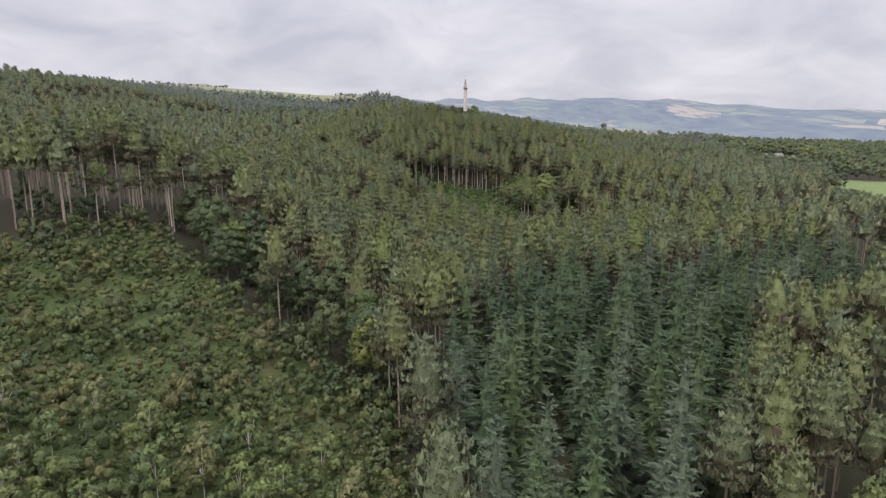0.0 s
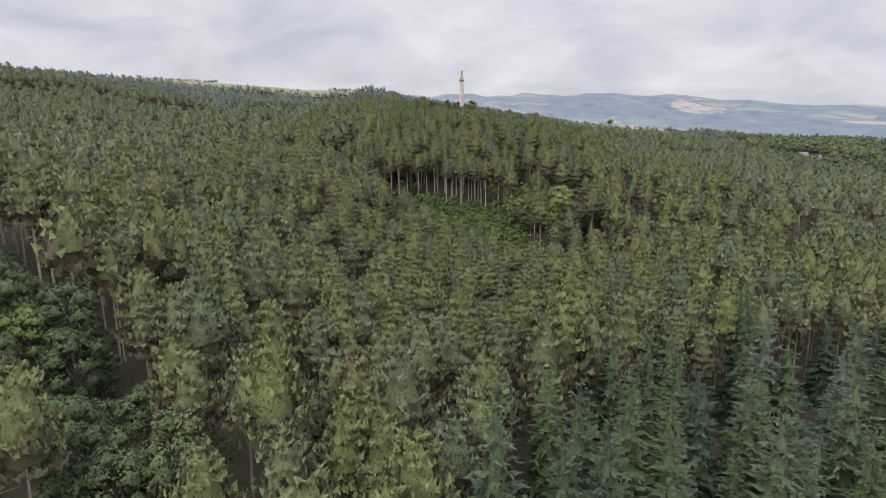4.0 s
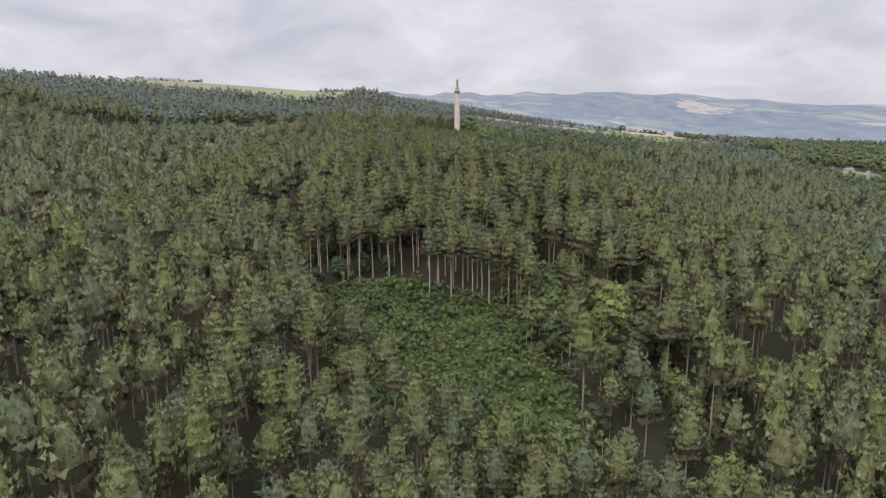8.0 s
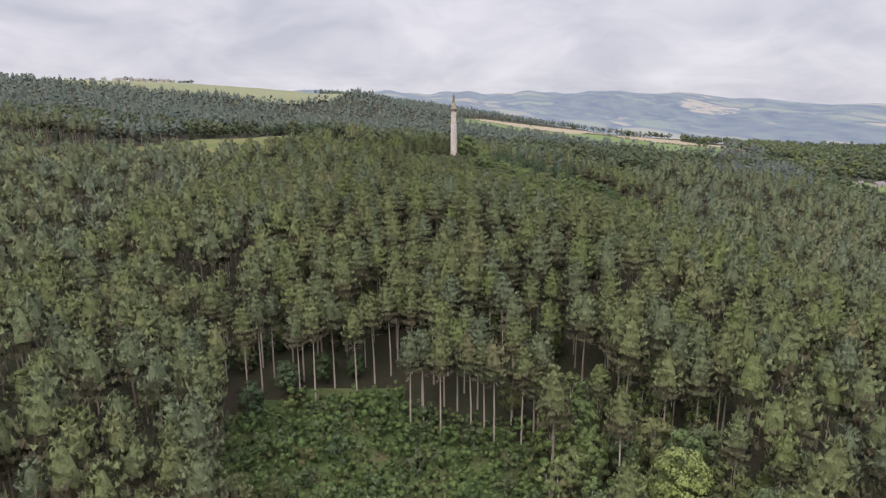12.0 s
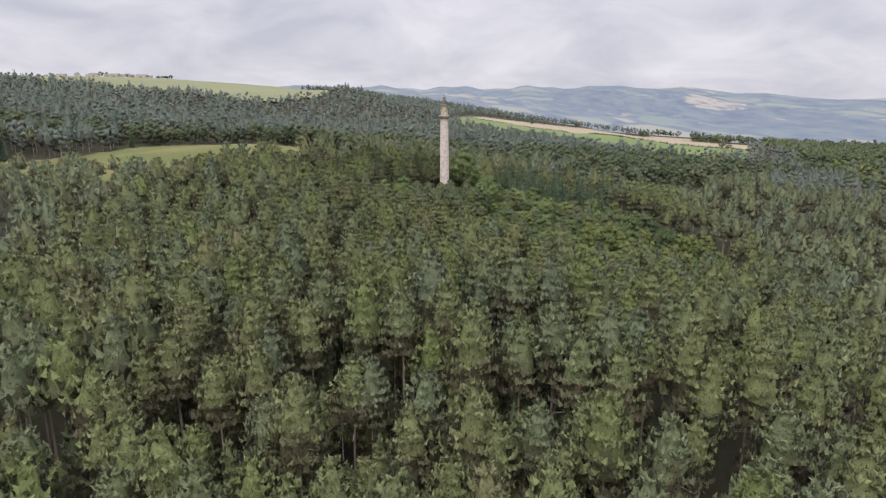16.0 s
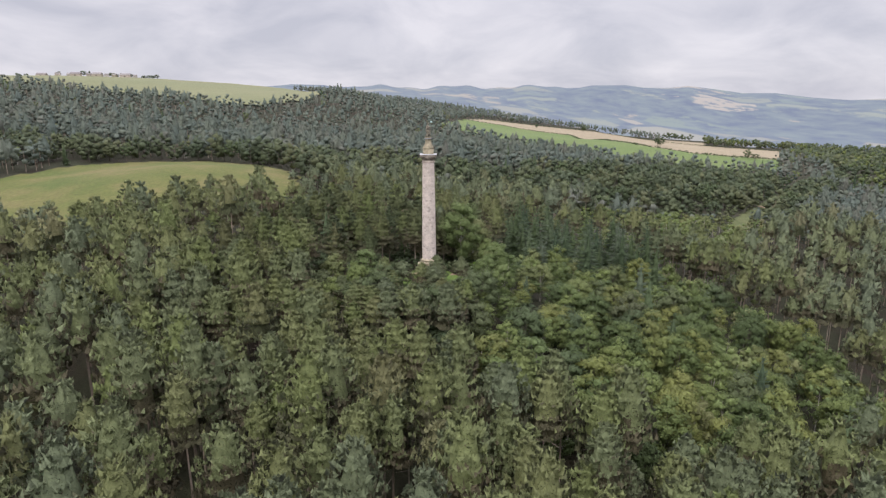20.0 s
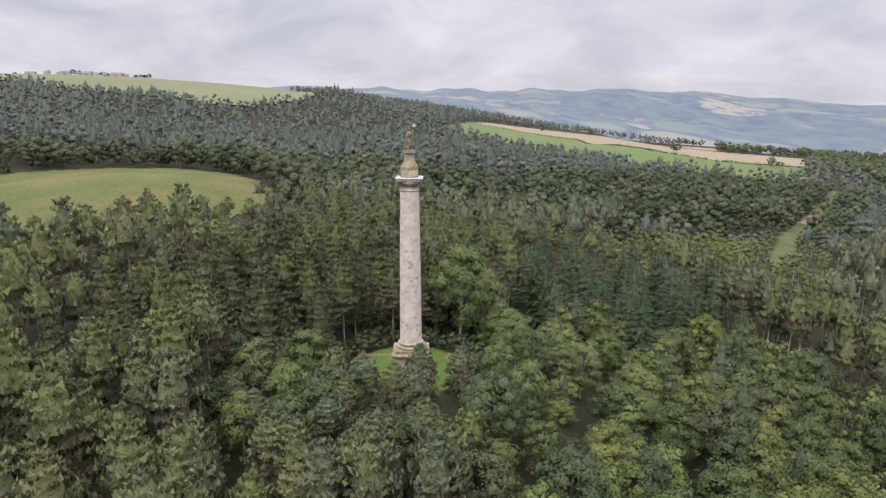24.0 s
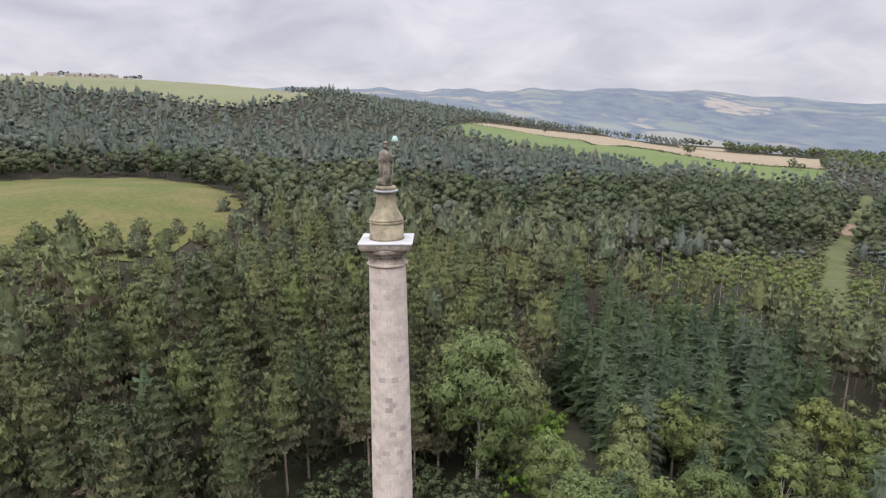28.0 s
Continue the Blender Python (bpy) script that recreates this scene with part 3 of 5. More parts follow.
def build_column():
    col = tagged(new("column"), "tall pale sandstone monument column topped by a statue", "column")
    part("pedestal", square_stack([(2.42, -0.3), (2.42, 4.75)]), PEDESTAL, col, "square ashlar pedestal")
    part("plinth_step", square_stack([(2.62, -0.3), (2.62, 0.55), (2.46, 0.7)]), PEDESTAL, col)
    part("cornice", square_stack([(2.5, 4.7), (2.62, 4.85), (2.78, 4.95), (3.0, 5.1), (3.05, 5.4), (2.95, 5.5)]), MOSSY, col, "projecting lichen-stained pedestal cornice")
    part("base_plinth", square_stack([(2.36, 5.48), (2.36, 6.0)]), MOSSY, col)
    base = [(2.3, 5.98)] + round_steps("torus", 2.12, 2.34, 6.0, 6.5) + round_steps("torus", 2.0, 1.92, 6.52, 6.7, 4) + round_steps("torus", 1.95, 2.12, 6.72, 7.1) + [(1.86, 7.15), (1.82, 7.32)]
    part("base_moulding", lathe(base), MOSSY, col, "round base mouldings", True)
    core = [(shaft_radius(SHAFT_LOW + k * 0.5) - 0.02, SHAFT_LOW + k * 0.5) for k in range(51)]
    part("shaft", lathe(core), PEDESTAL, col, "pale ashlar shaft", True)
    cap = [(1.49, 32.25)] + round_steps("torus", 1.52, 1.68, 32.3, 32.52, 5) + [(1.5, 32.55), (1.5, 33.15)] + round_steps("torus", 1.52, 1.6, 33.15, 33.28, 4) + [(1.56, 33.3)] + round_steps("cavetto", 1.58, 1.95, 33.3, 33.75) + [(1.97, 33.8)]
    part("capital", lathe(cap), WEATHERED, col, "moulded Doric capital", True)
    part("abacus", square_stack([(1.9, 33.78), (1.98, 33.9), (2.04, 34.05), (2.08, 34.3)]), WEATHERED, col, "square abacus slab")
    part("flashing", square_stack([(2.14, 34.29), (2.14, 34.42), (1.5, 34.45)]), LEAD, col, "pale lead sheet over the abacus")
    drum = [(1.42, 34.44), (1.42, 34.62), (1.36, 34.7), (1.36, 35.75)] + round_steps("torus", 1.36, 1.42, 35.75, 35.95, 5) + round_steps("torus", 1.36, 1.40, 35.97, 36.1, 4)
    drum += [(1.33, 36.12), (1.24, 36.3), (1.08, 36.55), (0.94, 36.85), (0.84, 37.2), (0.78, 37.6), (0.74, 38.1), (0.74, 38.2)]
    part("drum", lathe(drum), MOSSY, col, "mossy flared stone drum", True)
    part("top_slab", lathe([(0.78, 38.18), (0.96, 38.26), (0.97, 38.4), (0.85, 38.42)]), LEAD, col, "pale round top slab", True)
    part("statue_block", lathe([(0.82, 38.41), (0.82, 38.66), (0.76, 38.7)]), MOSSY, col, "", True)
    return col


def build_statue():
    """A robed standing figure with one arm out to a staff: one plain mesh."""
    bm = lathe([(0.42, 38.68), (0.44, 38.9), (0.40, 39.3), (0.38, 39.8), (0.41, 40.2), (0.36, 40.55), (0.38, 40.9), (0.43, 41.2), (0.36, 41.4), (0.15, 41.5), (0.13, 41.58)], 20)
    for v in bm.verts:
        a = math.atan2(v.co.y, v.co.x)
        fold = 1 + 0.17 * math.sin(7 * a + v.co.z * 1.5) * (1 if v.co.z < 40.6 else 0.3)
        v.co.x *= fold
        v.co.y *= fold * 0.85
        v.co.x += 0.05 * math.sin((v.co.z - 38.6) * 1.8)

    def lump(at, scale, turn=(0, 0, 0)):
        bmesh.ops.create_icosphere(bm, subdivisions=2, radius=1, matrix=pose(*at, *turn) @ Matrix.Diagonal((*scale, 1)))

    lump((0.03, 0, 41.82), (0.19, 0.22, 0.27))
    lump((0.02, 0.02, 42.08), (0.24, 0.25, 0.13))
    lump((0.36, -0.12, 41.0), (0.16, 0.16, 0.36), (0, 20, 0))
    lump((0.58, -0.2, 41.05), (0.30, 0.11, 0.11), (0, -8, -12))
    lump((-0.42, 0.05, 40.8), (0.16, 0.18, 0.55), (0, 12, 0))
    lump((-0.36, -0.05, 40.0), (0.18, 0.24, 0.7), (0, -6, 0))
    lump((0.16, -0.22, 39.6), (0.24, 0.2, 0.85))
    lump((-0.5, 0.05, 39.0), (0.26, 0.26, 0.34))
    ob = part("statue", bm, BRONZE, None, "weathered brown stone statue in draped robes on the column", True)
    tagged(ob, category="statue")
    staff = tagged(new("staff"), "thin pole with a green copper cap on the column top", "staff")
    pole = bmesh.new()
    bmesh.ops.create_cone(pole, cap_ends=True, segments=10, radius1=0.05, radius2=0.04, depth=3.65, matrix=pose(0.64, -0.25, 40.49, 0, 5.2, 0))
    part("pole", pole, BRONZE, staff)
    part("cap", lathe([(0.25, 42.2), (0.26, 42.26), (0.23, 42.42), (0.16, 42.58), (0.03, 42.64)], 20), VERDIGRIS, staff, "pale green copper cap", True)
    bpy.data.objects["cap"].location = (0.81, -0.25, 0)


build_column()
build_statue()


# ---- trees: shapes in arrays of corners and triangles ----
class Tris:
    """Corners and triangles."""

    def __init__(self):
        self.v, self.f, self.out, self.n = [], [], [], 0

    def add(self, verts, faces, out=None):
        """Corners, triangles and, for leaves, the way that each corner's tuft faces."""
        self.v.append(np.asarray(verts, float))
        self.out.append(np.zeros((len(verts), 3)) + (unit(np.asarray(verts) * (1, 1, 0)) if out is None else out))
        self.f.append(np.asarray(faces, int) + self.n)
        self.n += len(verts)
        return self

    def sprays(self, at, way, length, width, rng, facing, laid=0.6):
        """Loose triangles that lie about flat on the crown: each starts at a point and tapers along its way."""
        out = unit(np.asarray(facing))
        way = unit(way - laid * (way * out).sum(-1, keepdims=True) * out)
        side = unit(np.cross(way, out + rng.normal(size=way.shape) * SOFT))
        w, l = np.asarray(width)[:, None], np.asarray(length)[:, None]
        at = np.asarray(at)
        tri = np.stack([at - side * w / 2, at + side * w / 2, at + way * l], 1).reshape(-1, 3)
        face = unit(out + rng.normal(size=way.shape) * RUFFLE)
        return self.add(tri, np.arange(len(tri)).reshape(-1, 3), np.repeat(face, 3, axis=0))

    def pads(self, root, tip, width, lift, rng, drop=0.0, face=None):
        """Branches as flat leafy pads: a kite from the stem to the tip, folded along its rib."""
        root, tip = np.asarray(root), np.asarray(tip)
        way = tip - root
        side = unit(np.cross(way, (0, 0, 1.0)))
        mid = root + way * rng.uniform(0.5, 0.68, (len(root), 1))
        w = np.asarray(width)[:, None]
        droop = np.array([0, 0, -1.0]) * w * 0.22
        quad = np.stack([root, mid + side * w + droop * rng.uniform(0, 2, (len(root), 1)), tip + np.array([0, 0, 1.0]) * lift, mid - side * w + droop * rng.uniform(0, 2, (len(root), 1))], 1).reshape(-1, 3)
        k = np.arange(len(root))[:, None] * 4
        face = unit((unit(way) * 0.5 + np.array([0, 0, 0.8]) if face is None else np.asarray(face)) + rng.normal(size=way.shape) * RUFFLE)
        face = np.repeat(face, 4, axis=0)
        # normals at the stem end tip down, so inner boughs shade darker
        face[0::4, 2] -= drop
        return self.add(quad, np.concatenate([k + (0, 1, 2), k + (0, 2, 3)]), face)

    def data(self):
        if not self.v:
            return np.zeros((0, 3)), np.zeros((0, 3), int), np.zeros((0, 3))
        return np.concatenate(self.v), np.concatenate(self.f), np.concatenate(self.out)


SOFT, RUFFLE = 0.5, 0.18


def set_facing(me, out):
    me.attributes.new("facing", "FLOAT_VECTOR", "POINT").data.foreach_set("vector", out.astype(np.float32).ravel())


def unit(a):
    return a / (np.linalg.norm(a, axis=-1, keepdims=True) + 1e-9)


def stem(tris, points, radii, sides=6):
    """A tapered limb along a line of points."""
    verts, faces = [], []
    for k, (p, r) in enumerate(zip(points, radii)):
        for s in range(sides):
            a = 2 * math.pi * s / sides
            verts.append((p[0] + r * math.cos(a), p[1] + r * math.sin(a), p[2]))
    for k in range(len(points) - 1):
        for s in range(sides):
            a, b = k * sides + s, k * sides + (s + 1) % sides
            faces += [(a, b, b + sides), (a, b + sides, a + sides)]
    tris.add(verts, faces)


def lump_core(tris, z0, z1, profile, rng, rings=4, sides=5):
    """The dense dark inside of a crown."""
    verts, faces = [], []
    for k in range(rings):
        u = k / (rings - 1)
        for s in range(sides):
            a = 2 * math.pi * (s + 0.5 * k) / sides
            r = profile(u) * rng.uniform(0.7, 1.1)
            verts.append((r * math.cos(a), r * math.sin(a), z0 + (z1 - z0) * u))
    for k in range(rings - 1):
        for s in range(sides):
            a, b = k * sides + s, k * sides + (s + 1) % sides
            faces += [(a, b, b + sides), (a, b + sides, a + sides)]
    verts = np.array(verts)
    tris.add(verts, faces, unit(unit(verts * (1, 1, 0)) + np.array([0, 0, 0.5])))


def dome(heap, axis, prof, hb, H, low, rings, sides, rng, scale=0.86, high=0.96):
    """The inside of a crown: a bumpy dome."""
    verts, out = [], []
    levels = low + (high - low) * np.linspace(0, 1, rings) ** 0.9
    for u in levels:
        for k in range(sides):
            t = 6.283 * (k + rng.uniform(-0.2, 0.2)) / sides
            reach = prof(u) * scale * rng.uniform(0.85, 1.1)
            verts.append(axis(hb + (H - hb) * (u * 0.97 + rng.normal() * 0.02)) + (math.cos(t) * reach, math.sin(t) * reach, 0))
            # normals lift with height: shade at the skirt, light at the top
            out.append((math.cos(t), math.sin(t), -0.15 + 1.0 * u))
    k = np.arange(sides)
    j = (k + 1) % sides
    faces = [np.stack(q, 1) + o * sides for o in range(rings - 1) for q in ((k, j, k + sides), (j, j + sides, k + sides))]
    heap.add(verts, np.concatenate(faces), unit(np.array(out)))


def pine(seed, H=23.5, base=0.5, R=4.2, whorls=9, branches=6, shoots=11, length=0.9, around=6, limbs=4):
    """A pine: bare stem, dry brown lower boughs coloured darker for crown shade, and a pointed crown of whorled boughs
    set with upright needle shoots.
    """
    rng = np.random.default_rng(seed)
    hb = H * base
    wood, leaf, core = Tris(), Tris(), Tris()
    lean = rng.normal(size=2) * 0.5
    axis = lambda z: np.array([lean[0] * (z / H) ** 2, lean[1] * (z / H) ** 2, z])
    hs = [-0.5, H * 0.3, H * 0.6, H * 0.93] if around > 3 else [-0.5, H * 0.8]
    stem(wood, [axis(h) for h in hs], [0.23 * (1 - 0.85 * h / H) + 0.02 for h in hs], around)
    peak = rng.uniform(0.58, 0.84)
    prof = lambda u: R * (1 - np.minimum(u, 0.999)) ** peak * (0.8 + 0.2 * np.minimum(1.0, u / 0.15)) + 0.2
    dome(leaf, axis, prof, hb, H, 0.3, 4 if around > 3 else 3, 7 if around > 3 else 4, rng, 0.58)
    # lower inside of the crown: core colour carries painted shade
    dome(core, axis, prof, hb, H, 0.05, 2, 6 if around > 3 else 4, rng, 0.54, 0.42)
    side = rng.uniform(0, 6.283)
    bough, reach, slope, z0, us = [], [], [], [], []
    for i in range(whorls):
        u = (i + rng.uniform(0.25, 0.75)) / whorls
        count = max(3, int(round(branches * (1.1 - 0.5 * u))))
        turn = rng.uniform(0, 6.283)
        for k in range(count):
            t = turn + 6.283 * k / count + rng.normal() * 0.2
            bough.append(t), us.append(u), z0.append(hb + (H - hb) * (u - 0.03) + rng.normal() * 0.15)
            reach.append(prof(u) * rng.uniform(0.84, 1.12) * (1 + 0.10 * math.cos(t - side)))
            slope.append(-0.14 + 0.85 * u + rng.normal() * 0.08)
    bough, reach, slope, z0, us = (np.repeat(np.array(q), shoots) for q in (bough, reach, slope, z0, us))
    n = len(us)
    # shoots sit along the outer part of each bough and on its side twigs
    f = 0.6 + 0.4 * rng.uniform(0, 1, n) ** 0.7
    t = bough + rng.normal(size=n) * 0.34 * (1.5 - f)
    d, along = np.stack([np.cos(t), np.sin(t), 0 * t], 1), np.stack([-np.sin(t), np.cos(t), 0 * t], 1)
    up = np.array([0, 0, 1.0])
    at = np.array([axis(z) for z in z0]) + d * (reach * f)[:, None] + up * (reach * (slope * f + 0.16 * f * f) + rng.normal(size=n) * 0.14)[:, None]
    rise = unit(up * (0.75 + 0.5 * us)[:, None] + d * rng.uniform(0.1, 0.95, (n, 1)) + along * rng.normal(size=(n, 1)) * 0.38)
    # shading normals set by height, to brighten tops and dim the lower crown
    face = unit(d * (0.85 - 0.35 * us)[:, None] + up * (0.2 + 0.85 * us + 0.4 * (f - 0.7))[:, None] + along * rng.normal(size=(n, 1)) * 0.3)
    # low shoots go to the browner, shade-darkened core colour, most at the base
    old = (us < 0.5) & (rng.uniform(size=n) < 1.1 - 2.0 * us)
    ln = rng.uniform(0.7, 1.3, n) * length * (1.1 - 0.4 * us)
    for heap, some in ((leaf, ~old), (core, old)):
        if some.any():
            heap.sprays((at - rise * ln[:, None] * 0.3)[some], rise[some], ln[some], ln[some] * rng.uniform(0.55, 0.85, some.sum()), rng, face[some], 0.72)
    # the leading shoots
    tip = unit(up + rng.normal(size=(5, 3)) * 0.3)
    leaf.sprays(axis(H - 0.9) + rng.normal(size=(5, 3)) * (0.25, 0.25, 0.25), tip, np.full(5, min(length, 1.0) * 1.4), np.full(5, min(length, 1.0) * 0.6), rng, unit(tip + rng.normal(size=(5, 3)) * 0.5), 0.1)
    ends = [(hb + rng.uniform(-0.16, 0.2) * H * 0.6, rng.uniform(0, 6.28), rng.uniform(0.35, 0.85) * R) for k in range(limbs)]
    if ends:
        root = np.array([axis(z) for z, a, l in ends])
        tip = root + [(math.cos(a) * l, math.sin(a) * l, rng.uniform(-0.25, 0.3) * l) for z, a, l in ends]
        wood.pads(root, tip, np.full(len(ends), 0.07), 0, rng)
    return wood, leaf, core


def spruce(seed, H=22.0, R=3.7, whorls=17, branches=9, fronds=2, base=0.06, sides=6):
    """A spruce: a full spire of drooping tiers, each branch a leafy pad with side sprays."""
    rng = np.random.default_rng(seed)
    wood, leaf, core = Tris(), Tris(), Tris()
    stem(wood, [(0, 0, -0.5), (0, 0, H * 0.5), (0, 0, H * 0.9)], [0.24, 0.13, 0.02], sides)
    at, way, ln, wd, root, tip, pw, look_out, fringe = [], [], [], [], [], [], [], [], []
    hb = H * base
    for i in range(whorls):
        u = ((i + rng.uniform(0.2, 0.8)) / whorls) ** 0.95
        r, z, turn = R * (1 - u) ** 0.75 + 0.2, hb + (H - hb) * u, rng.uniform(0, 6.28)
        count = branches if u < 0.65 else max(5, branches - 3)
        for b in range(count):
            a = turn + 6.283 * b / count + rng.normal() * 0.2
            out = np.array([math.cos(a), math.sin(a), 0])
            reach = r * rng.uniform(0.68, 1.15)
            droop = -0.42 + 0.75 * u + rng.normal() * 0.08
            p = np.array([0, 0, z + rng.normal() * 0.2])
            q = p + out * reach + (0, 0, reach * droop)
            # pad normals rise with height, adding a light top and dark foot
            root.append(p), tip.append(q), pw.append(reach * rng.uniform(0.2, 0.3)), look_out.append(out * (1.0 - 0.5 * u) + np.array([0, 0, 0.1 + 1.0 * u]))
            for k in range(fronds):
                s = 0.45 + 0.5 * (k + rng.uniform(0, 1)) / max(1, fronds)
                swing = a + rng.choice((-1, 1)) * rng.uniform(0.2, 0.8)
                at.append(p + (q - p) * s)
                way.append(np.array([math.cos(swing), math.sin(swing), droop - 0.1 + rng.normal() * 0.2]))
                ln.append(reach * 0.32 + 0.3), wd.append(0.12 * reach + 0.14), fringe.append(out * (1.0 - 0.5 * u) + np.array([0, 0, 0.15 + 1.0 * u]))
    for k in range(3):
        at.append(np.array([0, 0, H - 1.4])), way.append(np.array([0, 0, 1.0]) + rng.normal(size=3) * 0.25), ln.append(1.5), wd.append(0.35), fringe.append(np.array([0, 0, 1.0]))
    leaf.pads(np.array(root), np.array(tip), pw, 0.18, rng, 0.7, look_out)
    leaf.sprays(np.array(at), unit(np.array(way)), np.array(ln), np.array(wd), rng, np.array(fringe), 0.2)
    lump_core(core, hb, H - 1.5, lambda u: R * (1 - u) ** 0.75 * 0.5 + 0.05, rng, 7, 7)
    return wood, leaf, core


GOLD = (1 + 5 ** 0.5) / 2
BALL = np.array([(a, b * GOLD, 0) for a in (-1, 1) for b in (-1, 1)] + [(0, a, b * GOLD) for a in (-1, 1) for b in (-1, 1)] + [(b * GOLD, 0, a) for a in (-1, 1) for b in (-1, 1)]) / math.hypot(1, GOLD)
BALL_FACES = [q for q in itertools.combinations(range(12), 3) if all(np.linalg.norm(BALL[i] - BALL[j]) < 1.2 for i, j in itertools.combinations(q, 2))]


def broadleaf(seed, H=16.0, R=4.2, clumps=22, leaves=45, trunk=0.28, leaf=0.55, base=0.2, sides=6, weep=0.0, bulk=False):
    """A broadleaf tree: a crown of uneven clumps; with bulk, each clump is one rounded mass with a few leaves on it."""
    rng = np.random.default_rng(seed)
    wood, green, core = Tris(), Tris(), Tris()
    cz, rz = H * (1 + base) / 2, H * (1 - base) / 2
    stem(wood, [(0, 0, -0.5), (0.1, 0, H * 0.35), (0, 0.1, H * 0.75)], [trunk, trunk * 0.7, trunk * 0.2], sides)
    for k in range(clumps):
        y = 1 - 1.75 * (k + 0.5) / clumps
        a = k * 2.39996 + rng.normal() * 0.3
        h = math.sqrt(max(0.0, 1 - y * y))
        d = np.array([h * math.cos(a), h * math.sin(a), y])
        c = d * (R * 0.72, R * 0.72, rz * 0.76) * rng.uniform(0.72, 1.14) + (0, 0, cz)
        cr = R * rng.uniform(0.24, 0.46)
        if sides > 3 and k % 2 == 0:
            stem(wood, [(0, 0, H * 0.35 + 0.02 * k), c * (0.7, 0.7, 0.95)], [trunk * 0.4, 0.04], 3)
        n = rng.normal(size=(leaves, 3))
        n[:, 2] = np.abs(n[:, 2]) * 0.9 - 0.25
        n = unit(n + d * 0.55)
        p = c + n * cr * rng.uniform(0.75, 1.08, (leaves, 1)) * (1, 1, 0.85)
        w = unit(np.cross(n, rng.normal(size=n.shape)) + n * 0.35 - np.array([0, 0, 0.2 + weep]))
        green.sprays(p - w * leaf * 0.5, w, rng.uniform(0.7, 1.3, leaves) * leaf * (1 + weep), rng.uniform(0.55, 0.95, leaves) * leaf, rng, n * 0.7 + d * 0.35)
        if bulk:
            m = BALL * rng.uniform(0.55, 1.25, (12, 1)) * (cr * 0.74, cr * 0.74, cr * 0.66)
            green.add(m + c, BALL_FACES, unit(unit(m) * 0.7 + d * 0.5 + rng.normal(size=m.shape) * 0.15))
            continue
        # each clump has its own dark inside
        m = np.array([(1, 0, 0), (-1, 0, 0), (0, 1, 0), (0, -1, 0), (0, 0, 0.9), (0, 0, -0.9)]) * cr * 0.62 + c
        core.add(m, [(0, 2, 4), (2, 1, 4), (1, 3, 4), (3, 0, 4), (2, 0, 5), (1, 2, 5), (3, 1, 5), (0, 3, 5)], unit(m - c))
    return wood, green, core


def tree_thing(name, shape, mats, label, category, group):
    """One tree as a thing: trunk with its limbs, and crown with its inside in the third material."""
    wood, leaf, core = shape
    tree = tagged(new(name), label, category, group)
    v, f, o = wood.data()
    trunk = new("trunk", mesh_of("trunk", v, f, [mats[1]], smooth_shade=True))
    trunk.parent = tree
    v, f, o = leaf.data()
    cv, cf, co = core.data()
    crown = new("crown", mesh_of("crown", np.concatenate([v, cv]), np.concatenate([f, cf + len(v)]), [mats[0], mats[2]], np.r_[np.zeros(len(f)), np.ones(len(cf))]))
    set_facing(crown.data, np.concatenate([o, co]))
    crown.parent = tree
    return tree


def grove(name, shapes, places, mats, label, category):
    """Many trees too many to count, as one object; each has its own tint."""
    rng = np.random.default_rng(len(places) + 7)
    kinds = []
    for wood, leaf, core in shapes:
        (wv, wf, wo), (lv, lf, lo), (cv, cf, co) = wood.data(), leaf.data(), core.data()
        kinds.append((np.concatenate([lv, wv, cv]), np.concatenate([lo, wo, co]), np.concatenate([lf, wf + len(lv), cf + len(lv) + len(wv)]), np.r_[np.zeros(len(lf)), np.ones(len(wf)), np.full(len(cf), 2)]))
    V, O, F, M, T, n = [], [], [], [], [], 0
    pick = rng.integers(0, len(kinds), len(places))
    turn, tint = rng.uniform(0, 6.283, len(places)), rng.uniform(0, 1, len(places))
    for (x, y, s), k, a, t in zip(places, pick, turn, tint):
        v, o, f, m = kinds[k]
        c, d = math.cos(a) * s ** 0.6, math.sin(a) * s ** 0.6
        w = np.empty_like(v)
        w[:, 0], w[:, 1], w[:, 2] = v[:, 0] * c - v[:, 1] * d + x, v[:, 0] * d + v[:, 1] * c + y, v[:, 2] * s
        e, g = math.cos(a), math.sin(a)
        O.append(np.stack([o[:, 0] * e - o[:, 1] * g, o[:, 0] * g + o[:, 1] * e, o[:, 2]], 1))
        V.append(w), F.append(f + n), M.append(m), T.append(np.full(len(v), t))
        n += len(v)
    counts = [len(v) for v in V]
    V = np.concatenate(V)
    px, py = np.array([p[0] for p in places]), np.array([p[1] for p in places])
    V[:, 2] += np.repeat(land(px, py), counts)
    me = mesh_of(name, V, np.concatenate(F), list(mats), np.concatenate(M))
    me.attributes.new("tint", "FLOAT", "POINT").data.foreach_set("value", np.concatenate(T).astype(np.float32))
    set_facing(me, np.concatenate(O))
    return tagged(new(name, me), label, category, kind="stuff")


# ---- where each kind of tree stands ----
def path_x(y):
    return np.interp(y, [-594, -360, -150, 0], [-23, -8, 2.5, 5])


def scatter(x0, x1, y0, y1, step, seed, jitter=0.42):
    rng = np.random.default_rng(seed)
    gx, gy = np.meshgrid(np.arange(x0, x1, step), np.arange(y0, y1, step))
    gx = gx + (np.arange(gx.shape[0]) % 2)[:, None] * step * 0.5
    return (gx + rng.uniform(-jitter, jitter, gx.shape) * step).ravel(), (gy + rng.uniform(-jitter, jitter, gy.shape) * step).ravel()


